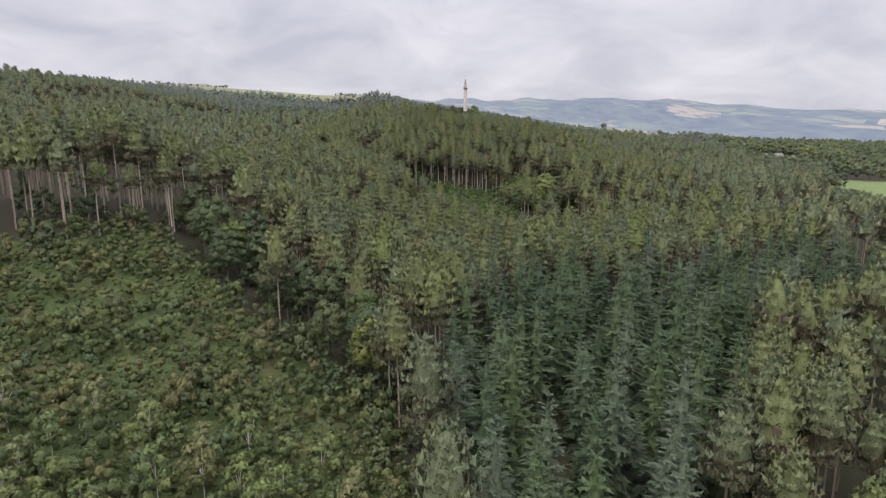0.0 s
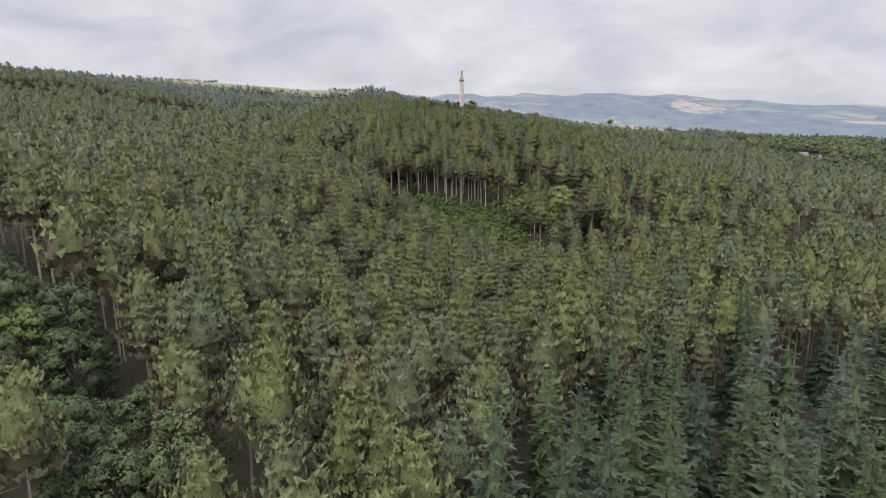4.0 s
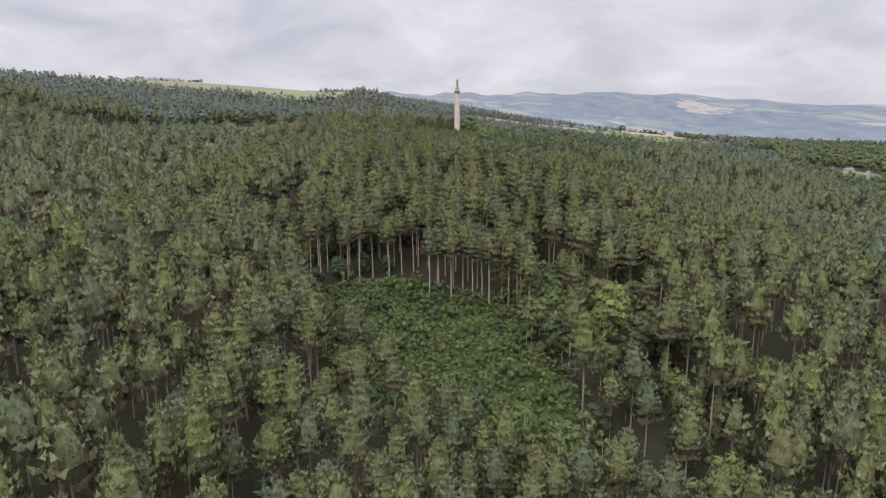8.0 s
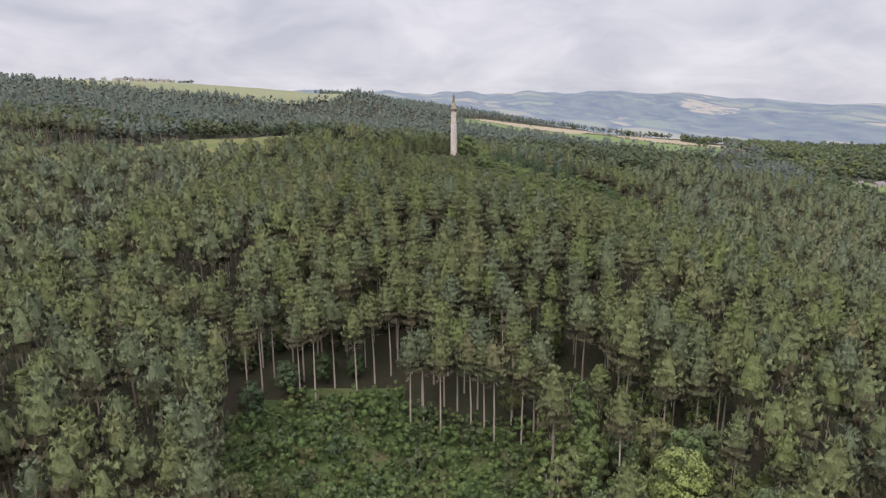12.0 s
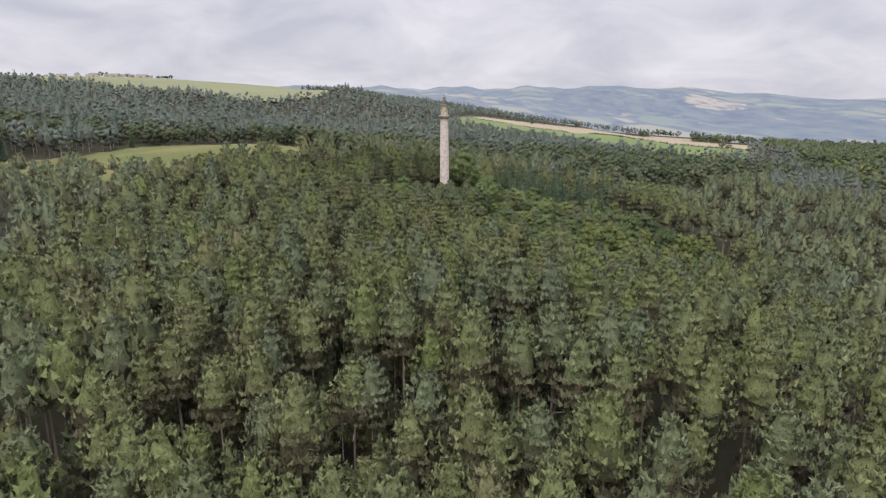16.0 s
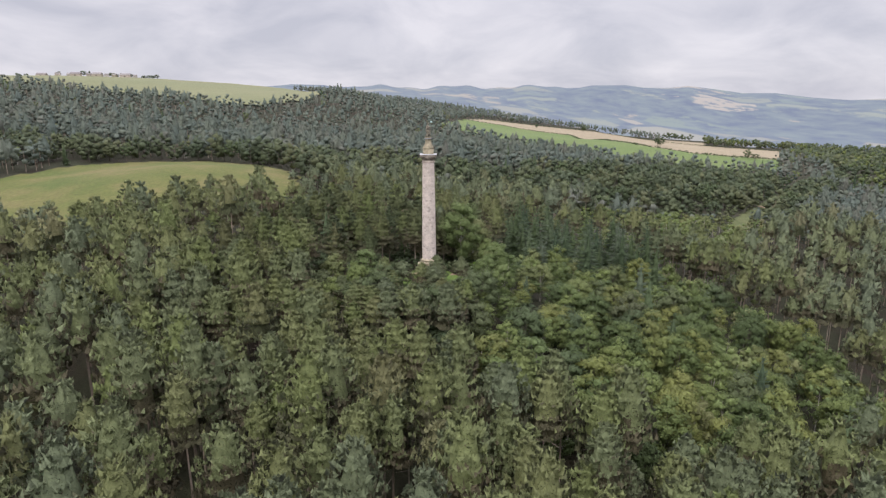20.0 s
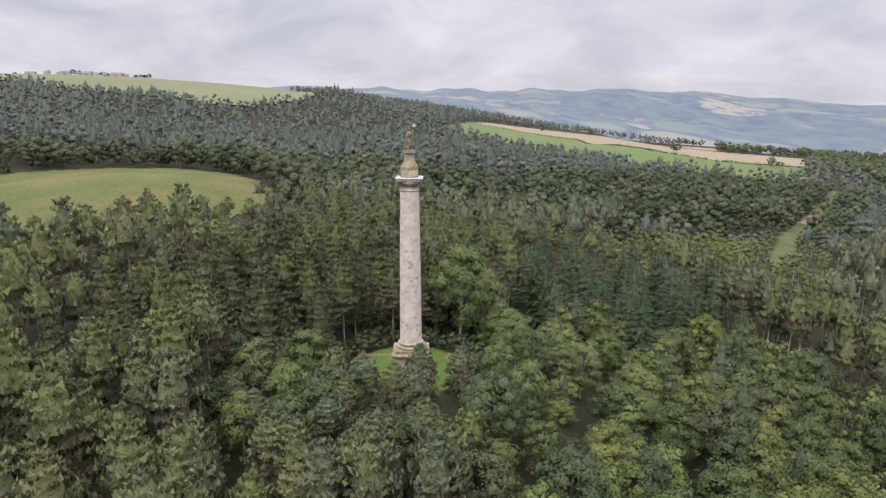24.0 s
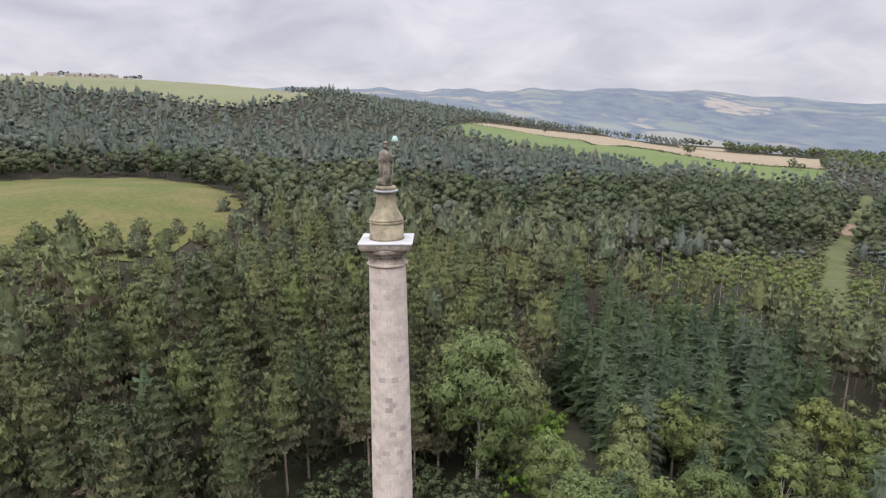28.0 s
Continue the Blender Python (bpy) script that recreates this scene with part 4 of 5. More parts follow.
OPEN = [HOUSE_MEADOW, SHEEP_FIELD, HILL_FIELD, GREEN_STRIP, STRAW_STRIP, RIGHT_FIELD, SCRUB_ONE, SCRUB_TWO, RIDE, UPPER_STRAW]
SPRUCE_STAND = [(-27, -500), (-24, -508), (-20, -530), (-16, -552), (-2, -556), (6, -536), (14, -520), (26, -502), (40, -478), (66, -456), (84, -448), (132, -404), (120, -388), (62, -398), (26, -410), (4, -428), (-8, -448), (-18, -474)]
BROAD_STAND = [(8, -44), (34, -66), (70, -60), (120, -20), (128, 40), (88, 66), (40, 40), (22, 20), (16, 2)]
LARCH_STAND = [(62, 120), (120, 92), (150, 112), (225, 240), (190, 262), (120, 232), (84, 180)]
DARK_BELT = [(40, 200), (110, 236), (190, 270), (262, 268), (300, 330), (420, 470), (300, 560), (150, 420), (40, 300)]
LEFT_BELT = [(-420, 230), (-330, 240), (-280, 270), (-215, 280), (-158, 270), (-108, 230), (-66, 186), (-40, 215), (-80, 300), (-200, 330), (-420, 330)]
VALLEY = [(310, -140), (440, -200), (900, -260), (1500, 900), (1500, 1650), (600, 1650), (560, 900), (520, 640), (440, 520), (400, 330), (340, 200), (310, 0)]
GLADE_TREES = [(14, -216), (30, -212), (50, -235), (50, -300), (34, -316), (24, -290), (24, -262), (16, -244)]
EDGE_TREES = [(-100, -424), (-88, -440), (-70, -452), (-53, -470), (-44, -490), (-34, -484), (-46, -456), (-70, -430), (-92, -412)]
YOUNG_EDGE = [(180, -265), (312, -58), (340, -80), (345, -165), (190, -335), (165, -300)]
BACK_BELT = [(-66, 186), (-40, 215), (0, 205), (40, 200), (110, 236), (90, 300), (-20, 320), (-80, 300)]
BIRCH_GAP = [(3, 14), (18, 10), (34, 40), (30, 64), (14, 44), (4, 34)]
BEHIND_SPRUCE = [(24, 40), (60, 34), (92, 70), (84, 110), (44, 116), (22, 80)]


def stand_of(x, y):
    """0 pine, 1 spruce, 2 broadleaf, 3 birch and larch, 4 dark broadleaf, -1 open."""
    kind = np.zeros(x.shape, int)
    kind[inside(SPRUCE_STAND, x, y)] = 1
    kind[inside(BEHIND_SPRUCE, x, y)] = 1
    kind[inside(BROAD_STAND, x, y)] = 2
    kind[inside(LARCH_STAND, x, y)] = 3
    kind[inside(DARK_BELT, x, y) | inside(LEFT_BELT, x, y) | inside(BACK_BELT, x, y)] = 4
    kind[inside(VALLEY, x, y)] = 4
    kind[inside(GLADE_TREES, x, y)] = 4
    kind[inside(EDGE_TREES, x, y)] = 4
    for poly in OPEN:
        kind[inside(poly, x, y)] = -1
    kind[np.hypot(x + 0.5, y - 4) < LAWN_EDGE + 3.5] = -1
    kind[inside(BIRCH_GAP, x, y)] = -1
    return kind


def in_view(x, y):
    """What the flight can see, with a margin."""
    return (np.abs(x + 12) < 0.76 * (y + 594) + 50) & (y > -590)


def gather():
    """Places by kind and by nearness to the flight: 0 near, 1 middle, 2 far, 3 very far."""
    groups = {}
    rng = np.random.default_rng(11)

    def take(x, y, ring, pines=True):
        ok = in_view(x, y)
        x, y = x[ok], y[ok]
        kind = stand_of(x, y)
        # a few strangers in every stand
        odd = rng.uniform(size=x.shape)
        kind = np.where((kind == 0) & (odd < 0.035), 2, kind)
        kind = np.where((kind == 0) & (odd > 0.985), 1, kind)
        kind = np.where((kind == 2) & (odd > 0.86), 4, np.where((kind == 2) & (odd < 0.42), 3, kind))
        kind = np.where((kind == 4) & (odd < 0.22), 2, kind)
        kind = np.where((kind == 4) & (odd > 0.94), 1, kind)
        glade = inside(GLADE_TREES, x, y) & (kind >= 0)
        kind = np.where(glade & (odd < 0.4), 3, np.where(glade & (odd < 0.7), 0, kind))
        thin = rng.uniform(size=x.shape) < np.where(kind == 1, 0.27, np.where(kind == 0, 0.02, np.where(kind == 4, 0.22, 0.0)))
        kind = np.where(thin | ((kind == 0) & (y > -20) & (not pines)), -1, kind)
        size = np.clip(rng.normal(1.0, np.where(kind == 0, 0.16, 0.18), x.shape), 0.6, 1.2)
        size = size * (0.74 + 0.26 * smooth(20, 75, np.hypot(x, y)))
        size = np.where((np.abs(x) < 70) & (y > -10) & (y < 130), size * rng.uniform(0.72, 1.08, x.shape), size)
        # young pines stand low between the column and the sheep pasture
        size = np.where((x > -175) & (x < -48) & (y > 55) & (y < 205), size * 0.57, size)
        # low trees along the near side of the sheep pasture
        size = np.where((x > -400) & (x < -110) & (y > 15) & (y < 130), size * 0.78, size)
        # low young trees before the ride
        size = np.where((x > 175) & (x < 262) & (y > 190) & (y < 300), size * 0.72, size)
        # low trees along the near side of the long clearing
        size = np.where((np.abs(x + 6) < 42) & (y > -328) & (y < -280), size * 0.78, size)
        # young growth falls away towards the bright meadow
        size = np.where(inside(YOUNG_EDGE, x, y), np.minimum(size, np.maximum(0.28, 0.8 - (x - 211) * 0.0054)), size)
        # the wood thins out and stays low in front of the column
        cap = (4 + 0.173 * np.maximum(0, -y) - land(x, y)) / 23.5
        size = np.where((np.abs(x) < 26) & (y > -125) & (y < 2), np.minimum(size, np.maximum(0.42, cap)), size)
        for k in range(5):
            groups.setdefault((k, ring), []).extend(zip(x[kind == k], y[kind == k], size[kind == k]))

    x, y = scatter(-330, 330, -600, 340, 7.1, 1)
    dx = np.abs(x - path_x(y))
    near = (dx < 54) & (y < 60)
    mid = ~near & (dx < 125) & (y < 130)
    take(x[near], y[near], 0)
    take(x[mid], y[mid], 1)
    x, y = scatter(-80, 85, -85, 62, 11, 5)
    ring = np.hypot(x, y) < 80
    take(x[ring] + 2, y[ring] + 2, 0, False)
    x, y = scatter(-520, 420, -600, 520, 10.8, 2)
    dx = np.abs(x - path_x(y))
    far = ~((dx < 125) & (y < 130))
    take(x[far], y[far], 2)
    x, y = scatter(-1500, 1500, -300, 1650, 17, 3)
    veryfar = ((x < -520) | (x > 420) | (y > 520)) & (np.hypot(x, y + 48) < 1650)
    take(x[veryfar], y[veryfar], 3)
    return groups


GROUPS = gather()


def apart(places, chosen):
    """Splits a list of places into those chosen as single trees and the rest."""
    some, rest = [], []
    for p in places:
        (some if chosen(p[0], p[1]) and len(some) < 300 else rest).append(p)
    return some, rest


def plant(tree_list, places, seed):
    """Sets copies of the built trees at their places; the first uses of each are the built ones themselves."""
    rng = np.random.default_rng(seed)
    for n, (x, y, s) in enumerate(places):
        m = pose(x, y, land_z(x, y), 0, 0, rng.uniform(0, 360)) @ Matrix.Diagonal((s ** 0.6, s ** 0.6, s * rng.uniform(0.94, 1.06), 1))
        if n < len(tree_list):
            tree_list[n].matrix_basis = m
        else:
            src = tree_list[n % len(tree_list)]
            made = copy_thing(src, Matrix())
            made.matrix_basis = m


# the hill pines take the needle colour with haze in it
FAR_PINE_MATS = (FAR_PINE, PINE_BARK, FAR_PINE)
PINE_MATS, SPRUCE_MATS = (PINE, PINE_BARK, SHADED_DRY_PINE), (SPRUCE, DARK_BARK, SPRUCE)

# single pines: the tall bare-stemmed ones at the clearings' edges, and those low under the flight
edge_two = lambda x, y: -216 < y < -196 and -66 < x < 24
edge_one = lambda x, y: -438 < y < -405 and -150 < x < -80
under = lambda x, y: abs(x - path_x(y)) < 22 and -430 < y < -340
front = lambda x, y: math.hypot(x, y) < 62
single, rest0 = apart(GROUPS[0, 0] + GROUPS[0, 1], lambda x, y: edge_two(x, y) or edge_one(x, y) or under(x, y) or front(x, y))
STEMS = [(-56, -230), (-63, -222), (-55, -212), (-43, -209), (-39, -210), (-35, -205), (-29, -208), (-25, -203), (-21, -200), (-15, -220), (-12, -219), (-8, -222), (-4, -216), (-1, -222), (2, -222), (4, -225), (9, -217), (10, -226), (14, -224), (27, -243), (47, -248), (53, -252), (-76, -212), (-71, -217)]
tall = [p for p in single if edge_two(p[0], p[1]) or edge_one(p[0], p[1])]
tall = [(x, y, 0.94 + 0.02 * (k * 5 % 7)) for k, (x, y) in enumerate(STEMS)] + [p for p in tall if min(math.hypot(p[0] - x, p[1] - y) for x, y in STEMS) > 3.2]
full = [p for p in single if not (edge_two(p[0], p[1]) or edge_one(p[0], p[1]))]
plant([tree_thing("pine_tree", pine(100 + k, 25, 0.64, 3.7, 8, 7, 22, 0.78, 6, 24), (PINE, PALE_BARK, SHADED_DRY_PINE), "tall pine with a bare pale stem beside a clearing", "tree", "edge pines") for k in range(6)], tall, 21)
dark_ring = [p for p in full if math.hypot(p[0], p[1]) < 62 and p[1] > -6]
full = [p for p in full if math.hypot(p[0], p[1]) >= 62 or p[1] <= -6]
plant([tree_thing("dark_pine_tree", pine(220 + k, 23, 0.46, 5.4, 9, 7, 26, 0.95, 6, 16), (DARK_PINE, PINE_BARK, SHADED_DRY_PINE), "dark green pine growing near the column", "tree", "pines round the column") for k in range(5)], dark_ring, 27)
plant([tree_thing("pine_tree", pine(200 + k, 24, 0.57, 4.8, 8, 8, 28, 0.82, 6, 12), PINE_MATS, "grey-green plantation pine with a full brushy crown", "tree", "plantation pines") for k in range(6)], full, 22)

near_pines = [p for p in rest0 if abs(p[0] - path_x(p[1])) < 54]
mid_pines = [p for p in rest0 if abs(p[0] - path_x(p[1])) >= 54]
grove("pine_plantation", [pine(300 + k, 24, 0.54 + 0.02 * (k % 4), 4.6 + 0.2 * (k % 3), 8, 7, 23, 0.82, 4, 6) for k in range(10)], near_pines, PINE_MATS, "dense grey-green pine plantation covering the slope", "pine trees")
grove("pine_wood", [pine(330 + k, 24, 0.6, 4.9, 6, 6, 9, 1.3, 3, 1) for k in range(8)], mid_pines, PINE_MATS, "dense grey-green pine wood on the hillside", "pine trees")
far_shapes = [pine(360 + k, 24, 0.56, 5.6, 5, 5, 4, 2.3, 3, 0) for k in range(6)]
grove("side_pine_wood", far_shapes, [p for p in GROUPS[0, 2] if p[1] < 190], (MID_PINE, PINE_BARK, SHADED_DRY_PINE), "grey-green pine wood spreading over the slope", "pine trees")
hill_shapes = [pine(370 + k, 21, 0.45, 6.4, 5, 5, 3, 1.9, 3, 0) for k in range(3)] + [broadleaf(750 + k, 19, 7.0, 9, 9, 0.4, 1.35, 0.0, 3, bulk=True) for k in range(4)]
grove("far_pine_wood", hill_shapes, [p for p in GROUPS[0, 2] if p[1] >= 190], FAR_PINE_MATS, "distant pine wood on the hill, coloured blue-green for haze", "pine trees")
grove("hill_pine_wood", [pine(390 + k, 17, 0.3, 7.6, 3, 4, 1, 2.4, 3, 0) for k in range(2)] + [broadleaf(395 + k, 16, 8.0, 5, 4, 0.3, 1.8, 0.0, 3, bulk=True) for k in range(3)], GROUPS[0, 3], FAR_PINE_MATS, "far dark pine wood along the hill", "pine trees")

spr, rest = apart(GROUPS[1, 0] + GROUPS[1, 1], lambda x, y: y < -380 or (20 < x < 100 and 30 < y < 120))
plant([tree_thing("spruce_tree", spruce(400 + k, 23.5, 4.7, 16, 9, 5), SPRUCE_MATS, "blue-green pointed spruce with drooping branches", "tree", "spruce stand") for k in range(6)], spr, 23)
grove("spruce_wood", [spruce(430 + k, 20, 4.6, 10, 8, 1, sides=3) for k in range(5)], rest + GROUPS[1, 2] + GROUPS[1, 3], SPRUCE_MATS, "scattered dark spruces among other trees", "spruce trees")

leafy, rest = apart(GROUPS[2, 0] + GROUPS[2, 1], lambda x, y: True)
plant([tree_thing("broadleaf_tree", broadleaf(500 + k, 15, 4.5, 27, 72, 0.26, 0.44), (BROAD, DARK_BARK, BROAD), "rounded green broadleaf tree in the mixed wood", "tree", "mixed wood") for k in range(6)], leafy, 24)
grove("broadleaf_wood", [broadleaf(530 + k, 16, 6.0, 15, 22, 0.26, 0.8, sides=3) for k in range(5)], rest + GROUPS[2, 2], (DARK_BROAD, DARK_BARK, DARK_BROAD), "dark green broadleaf trees in the mixed wood", "broadleaf trees")
grove("valley_broadleaf_wood", [broadleaf(540 + k, 17, 10.0, 6, 8, 0.3, 2.0, sides=3, bulk=True) for k in range(4)], GROUPS[2, 3], (BROAD, DARK_BARK, BROAD), "far green broadleaf trees in the valley", "broadleaf trees")

birch, rest = apart(GROUPS[3, 0] + GROUPS[3, 1], lambda x, y: abs(x - path_x(y)) < 70)
plant([tree_thing("birch_tree", broadleaf(600 + k, 14, 3.7, 24, 56, 0.16, 0.4, 0.06, weep=0.5), (BIRCH, GREY_BARK, BIRCH), "light green birch with fine drooping foliage", "tree", "birches") for k in range(5)], birch, 25)
grove("larch_wood", [broadleaf(630 + k, 13.5, 4.4, 10, 15, 0.16, 0.75, 0.1, 3, 0.3) for k in range(5)], rest + GROUPS[3, 2] + GROUPS[3, 3], (BIRCH, GREY_BARK, BIRCH), "light green birch and larch plantation", "birch trees")

dark, rest = apart(GROUPS[4, 0] + GROUPS[4, 1], lambda x, y: True)
plant([tree_thing("dark_broadleaf_tree", broadleaf(700 + k, 15, 5.0, 26, 76, 0.3, 0.47, 0.12), (DARK_BROAD, DARK_BARK, DARK_BROAD), "dark green spreading broadleaf tree", "tree", "dark broadleaf trees") for k in range(5)], dark, 26)
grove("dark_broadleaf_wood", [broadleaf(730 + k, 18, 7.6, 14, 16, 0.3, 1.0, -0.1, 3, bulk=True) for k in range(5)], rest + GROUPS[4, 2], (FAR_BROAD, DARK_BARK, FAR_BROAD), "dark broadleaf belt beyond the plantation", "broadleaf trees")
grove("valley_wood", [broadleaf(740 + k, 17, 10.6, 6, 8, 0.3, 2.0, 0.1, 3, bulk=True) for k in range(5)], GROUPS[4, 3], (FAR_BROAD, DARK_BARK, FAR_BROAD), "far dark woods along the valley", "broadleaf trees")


# ---- scrub in the clearings ----
def fill(poly, step, seed):
    xs, ys = [p[0] for p in poly], [p[1] for p in poly]
    x, y = scatter(min(xs), max(xs), min(ys), max(ys), step, seed)
    ok = inside(poly, x, y)
    size = np.random.default_rng(seed).lognormal(0, 0.34, len(x))
    return [(a, b, min(2.6, max(0.5, s))) for a, b, s in zip(x[ok], y[ok], size[ok])]


SCRUB_MATS = (SCRUB, DARK_BARK, SCRUB)
EDGE_SCRUB = [(-66, -236), (-58, -221), (-46, -212), (-20, -208), (-10, -216), (8, -220), (15, -224), (17, -246), (24, -262), (25, -290), (16, -303), (0, -302), (-15, -290), (-28, -276), (-40, -264), (-53, -247)]
bushes, young = fill(SCRUB_ONE, 3.1, 31), fill(EDGE_SCRUB, 2.3, 32)
sombre = bushes[::7] + young[::9]
bushes, young = [p for k, p in enumerate(bushes) if k % 7], [p for k, p in enumerate(young) if k % 9]
grove("young_birch_scrub", [broadleaf(850 + k, 3.4, 1.8, 5, 17, 0.05, 0.42, 0.0, 3, bulk=True) for k in range(5)], young, (FRESH_SCRUB, DARK_BARK, FRESH_SCRUB), "bright green birch regrowth filling the clearing", "scrub")
grove("clearing_scrub", [broadleaf(800 + k, 4.2, 2.2, 6, 17, 0.05, 0.46, 0.0, 3, bulk=True) for k in range(6)], bushes, SCRUB_MATS, "low mixed birch and bramble scrub filling the felled clearing", "scrub")
grove("dark_scrub", [broadleaf(815 + k, 4.2, 2.5, 7, 11, 0.06, 0.6, 0.0, 3) for k in range(4)], sombre, (DARK_BROAD, DARK_BARK, DARK_BROAD), "dark sallow and holly bushes scattered in the clearings", "scrub")
saplings = fill(SCRUB_ONE, 6.2, 33) + [(x, y, s * 0.7) for x, y, s in fill(SCRUB_TWO, 9.0, 34)]
fringe = [(x, y, 1.2 + 0.5 * s) for x, y, s in fill([(16, -222), (34, -206), (62, -206), (62, -222), (40, -240), (22, -262), (14, -246)], 5.5, 42)] + [(x, y, 1.3 + 0.4 * s) for x, y, s in fill([(22, -316), (-2, -306), (-2, -292), (10, -284), (24, -284)], 4.6, 38)]
plant([tree_thing("birch_sapling", broadleaf(830 + k, 6.4, 1.9, 13, 28, 0.07, 0.38, 0.08, weep=0.3), (BIRCH, GREY_BARK, BIRCH), "young yellowing birch growing among scrub", "tree", "birch saplings") for k in range(5)], saplings[:160] + fringe, 35)

# single trees that stand out
def lone(name, shape, mats, x, y, label, s=1.0, turn=0.0):
    tree = tree_thing(name, shape, mats, label, "tree", "")
    tree.matrix_basis = pose(x, y, land_z(x, y), 0, 0, turn) @ Matrix.Scale(s, 4)
    return tree


lone("pale_broadleaf_tree", broadleaf(901, 22, 5.8, 40, 70, 0.35, 0.55, 0.15), (PALE, DARK_BARK, BROAD), 35, -254, "pale yellow-green broadleaf tree at the clearing's edge")
lone("sparse_birch", broadleaf(902, 15, 3.4, 16, 16, 0.14, 0.4, 0.35), (BIRCH, GREY_BARK, BIRCH), 13, -247, "thin half-bare birch beside the clearing")
lone("tall_spruce", spruce(905, 27, 4.8, 20, 10, 4), SPRUCE_MATS, 204, 50, "tall dark spruce rising above the wood")
lone("dark_conifer", pine(903, 12.5, 0.02, 3.3, 12, 9, 20, 0.62, 6, 0), (DARK_PINE, DARK_BARK, DARK_PINE), -39, -249, "small dark brown-green conifer standing in the clearing")
for k, (x, y, s) in enumerate([(-10, -18, 0.78), (1, -16.5, 0.72), (12, -18, 0.78), (-3, -27, 0.85), (9, -29, 0.9), (2, -25, 0.78), (3, -35, 0.82), (33, -20, 0.85), (22, -26, 0.9), (-15, -24, 0.8), (-29, -4, 0.75), (-30, -16, 0.8)]):
    lone("dark_broadleaf_tree", broadleaf(910 + k, 14, 6.2, 34, 110, 0.3, 0.4, 0.06), (DARK_BROAD, DARK_BARK, DARK_BROAD), x, y, "dark spreading broadleaf tree in front of the column", s, 40 * k)
for k, (x, y, s) in enumerate([(9, 21, 1.5), (13, 27, 1.35), (8, 30, 1.4), (17, 13, 0.8), (14, -6, 0.7), (18, -12, 0.8), (18, 3, 0.85), (-16, -6, 0.85), (-17, -15, 0.8), (-24, -9, 0.8), (-22, -21, 0.8), (36, -5, 0.9), (31, 8, 0.85), (41, 4, 0.95), (-9, -35, 0.85)]):
    lone("birch_tree", broadleaf(920 + k, 14, 4.4, 30, 110, 0.18, 0.32, 0.06, weep=0.6), (BIRCH, GREY_BARK, BIRCH), x, y, "grey-green drooping birch beside the lawn", s, 70 * k)
for k, (x, y, s) in enumerate([(-16, 6, 0.62), (-20, 15, 0.72), (-12, 19, 0.75), (-3, 21, 0.72), (4, 21, 0.7), (-25, 2, 0.66)]):
    lone("pine_tree", pine(940 + k, 24, 0.25, 5.0, 12, 7, 14, 1.05, 6, 8), (DARK_PINE, PINE_BARK, SHADED_DRY_PINE), x, y, "broad dark green pine beside the lawn", s, 50 * k)

for k, (x, y, s) in enumerate([(-53, -216, 0.75), (-46, -208, 0.8), (-38, -203, 0.75), (-30, -201, 0.6), (-58, -226, 0.65)]):
    lone("evergreen_tree", broadleaf(980 + k, 12, 4.6, 30, 80, 0.08, 0.45, 0.0), (SPRUCE, DARK_BARK, SPRUCE), x, y, "dark evergreen tree in the shade of the clearing's edge", s, 60 * k)

# dark evergreen bushes along the back of the lawn and among the first stems of the clearings' edges
ring = [(a, r) for a in np.arange(0, 360, 9.0) for r in (11.9, 14.6)]
rng = np.random.default_rng(50)
shrubs = [((r + rng.normal() * 0.6) * math.cos(radians(a)) - 0.5, (r + rng.normal() * 0.6) * math.sin(radians(a)) + 4, rng.uniform(0.5, 1.0)) for a, r in ring if not 235 < a < 300]
shrubs += [(x, y, s * 1.2) for x, y, s in fill([(-72, -214), (-52, -192), (-30, -182), (6, -196), (24, -200), (24, -190), (-30, -172), (-62, -186)], 4.6, 36)]
shrubs += [(x, y, s * 1.1) for x, y, s in fill([(-130, -448), (-112, -436), (-100, -420), (-80, -425), (-70, -440), (-60, -430), (-90, -405), (-135, -430)], 5.0, 37)]
shrubs += [(x, y, s * 1.2) for x, y, s in fill([(-84, -436), (-58, -462), (-40, -500), (-26, -530), (12, -520), (30, -486), (20, -466), (-8, -462), (-30, -470), (-66, -436)], 5.0, 41)]
# young pines fill the gaps between the old stems
infill = [(x, y, 0.45 + 0.16 * s) for x, y, s in fill([(-60, -200), (-20, -188), (24, -196), (34, -150), (16, -128), (-36, -120), (-64, -146)], 8.0, 43) + fill([(36, -282), (64, -284), (66, -250), (48, -236), (38, -254)], 9.0, 44)]
grove("young_pine_growth", [pine(990 + k, 22, 0.12, 4.2, 9, 5, 11, 1.35, 4, 4) for k in range(4)], infill, PINE_MATS, "young pines growing between the older stems", "pine trees")
grove("evergreen_shrubs", [broadleaf(950 + k, 3.4, 2.0, 9, 16, 0.06, 0.5, 0.0, 3) for k in range(5)], shrubs, (DARK_BROAD, DARK_BARK, DARK_BROAD), "dark evergreen shrubs under the wood's edge", "shrubs")

# bright green undergrowth in the gap beside the lawn
glow = fill([(12, 14), (18, 20), (26, 52), (30, 60), (22, 64), (14, 44)], 2.6, 38)
grove("bright_undergrowth", [broadleaf(960 + k, 2.6, 1.9, 6, 14, 0.05, 0.45, 0.0, 3) for k in range(4)], glow, (LIME, DARK_BARK, LIME), "bright green laurel and bramble undergrowth", "shrubs")

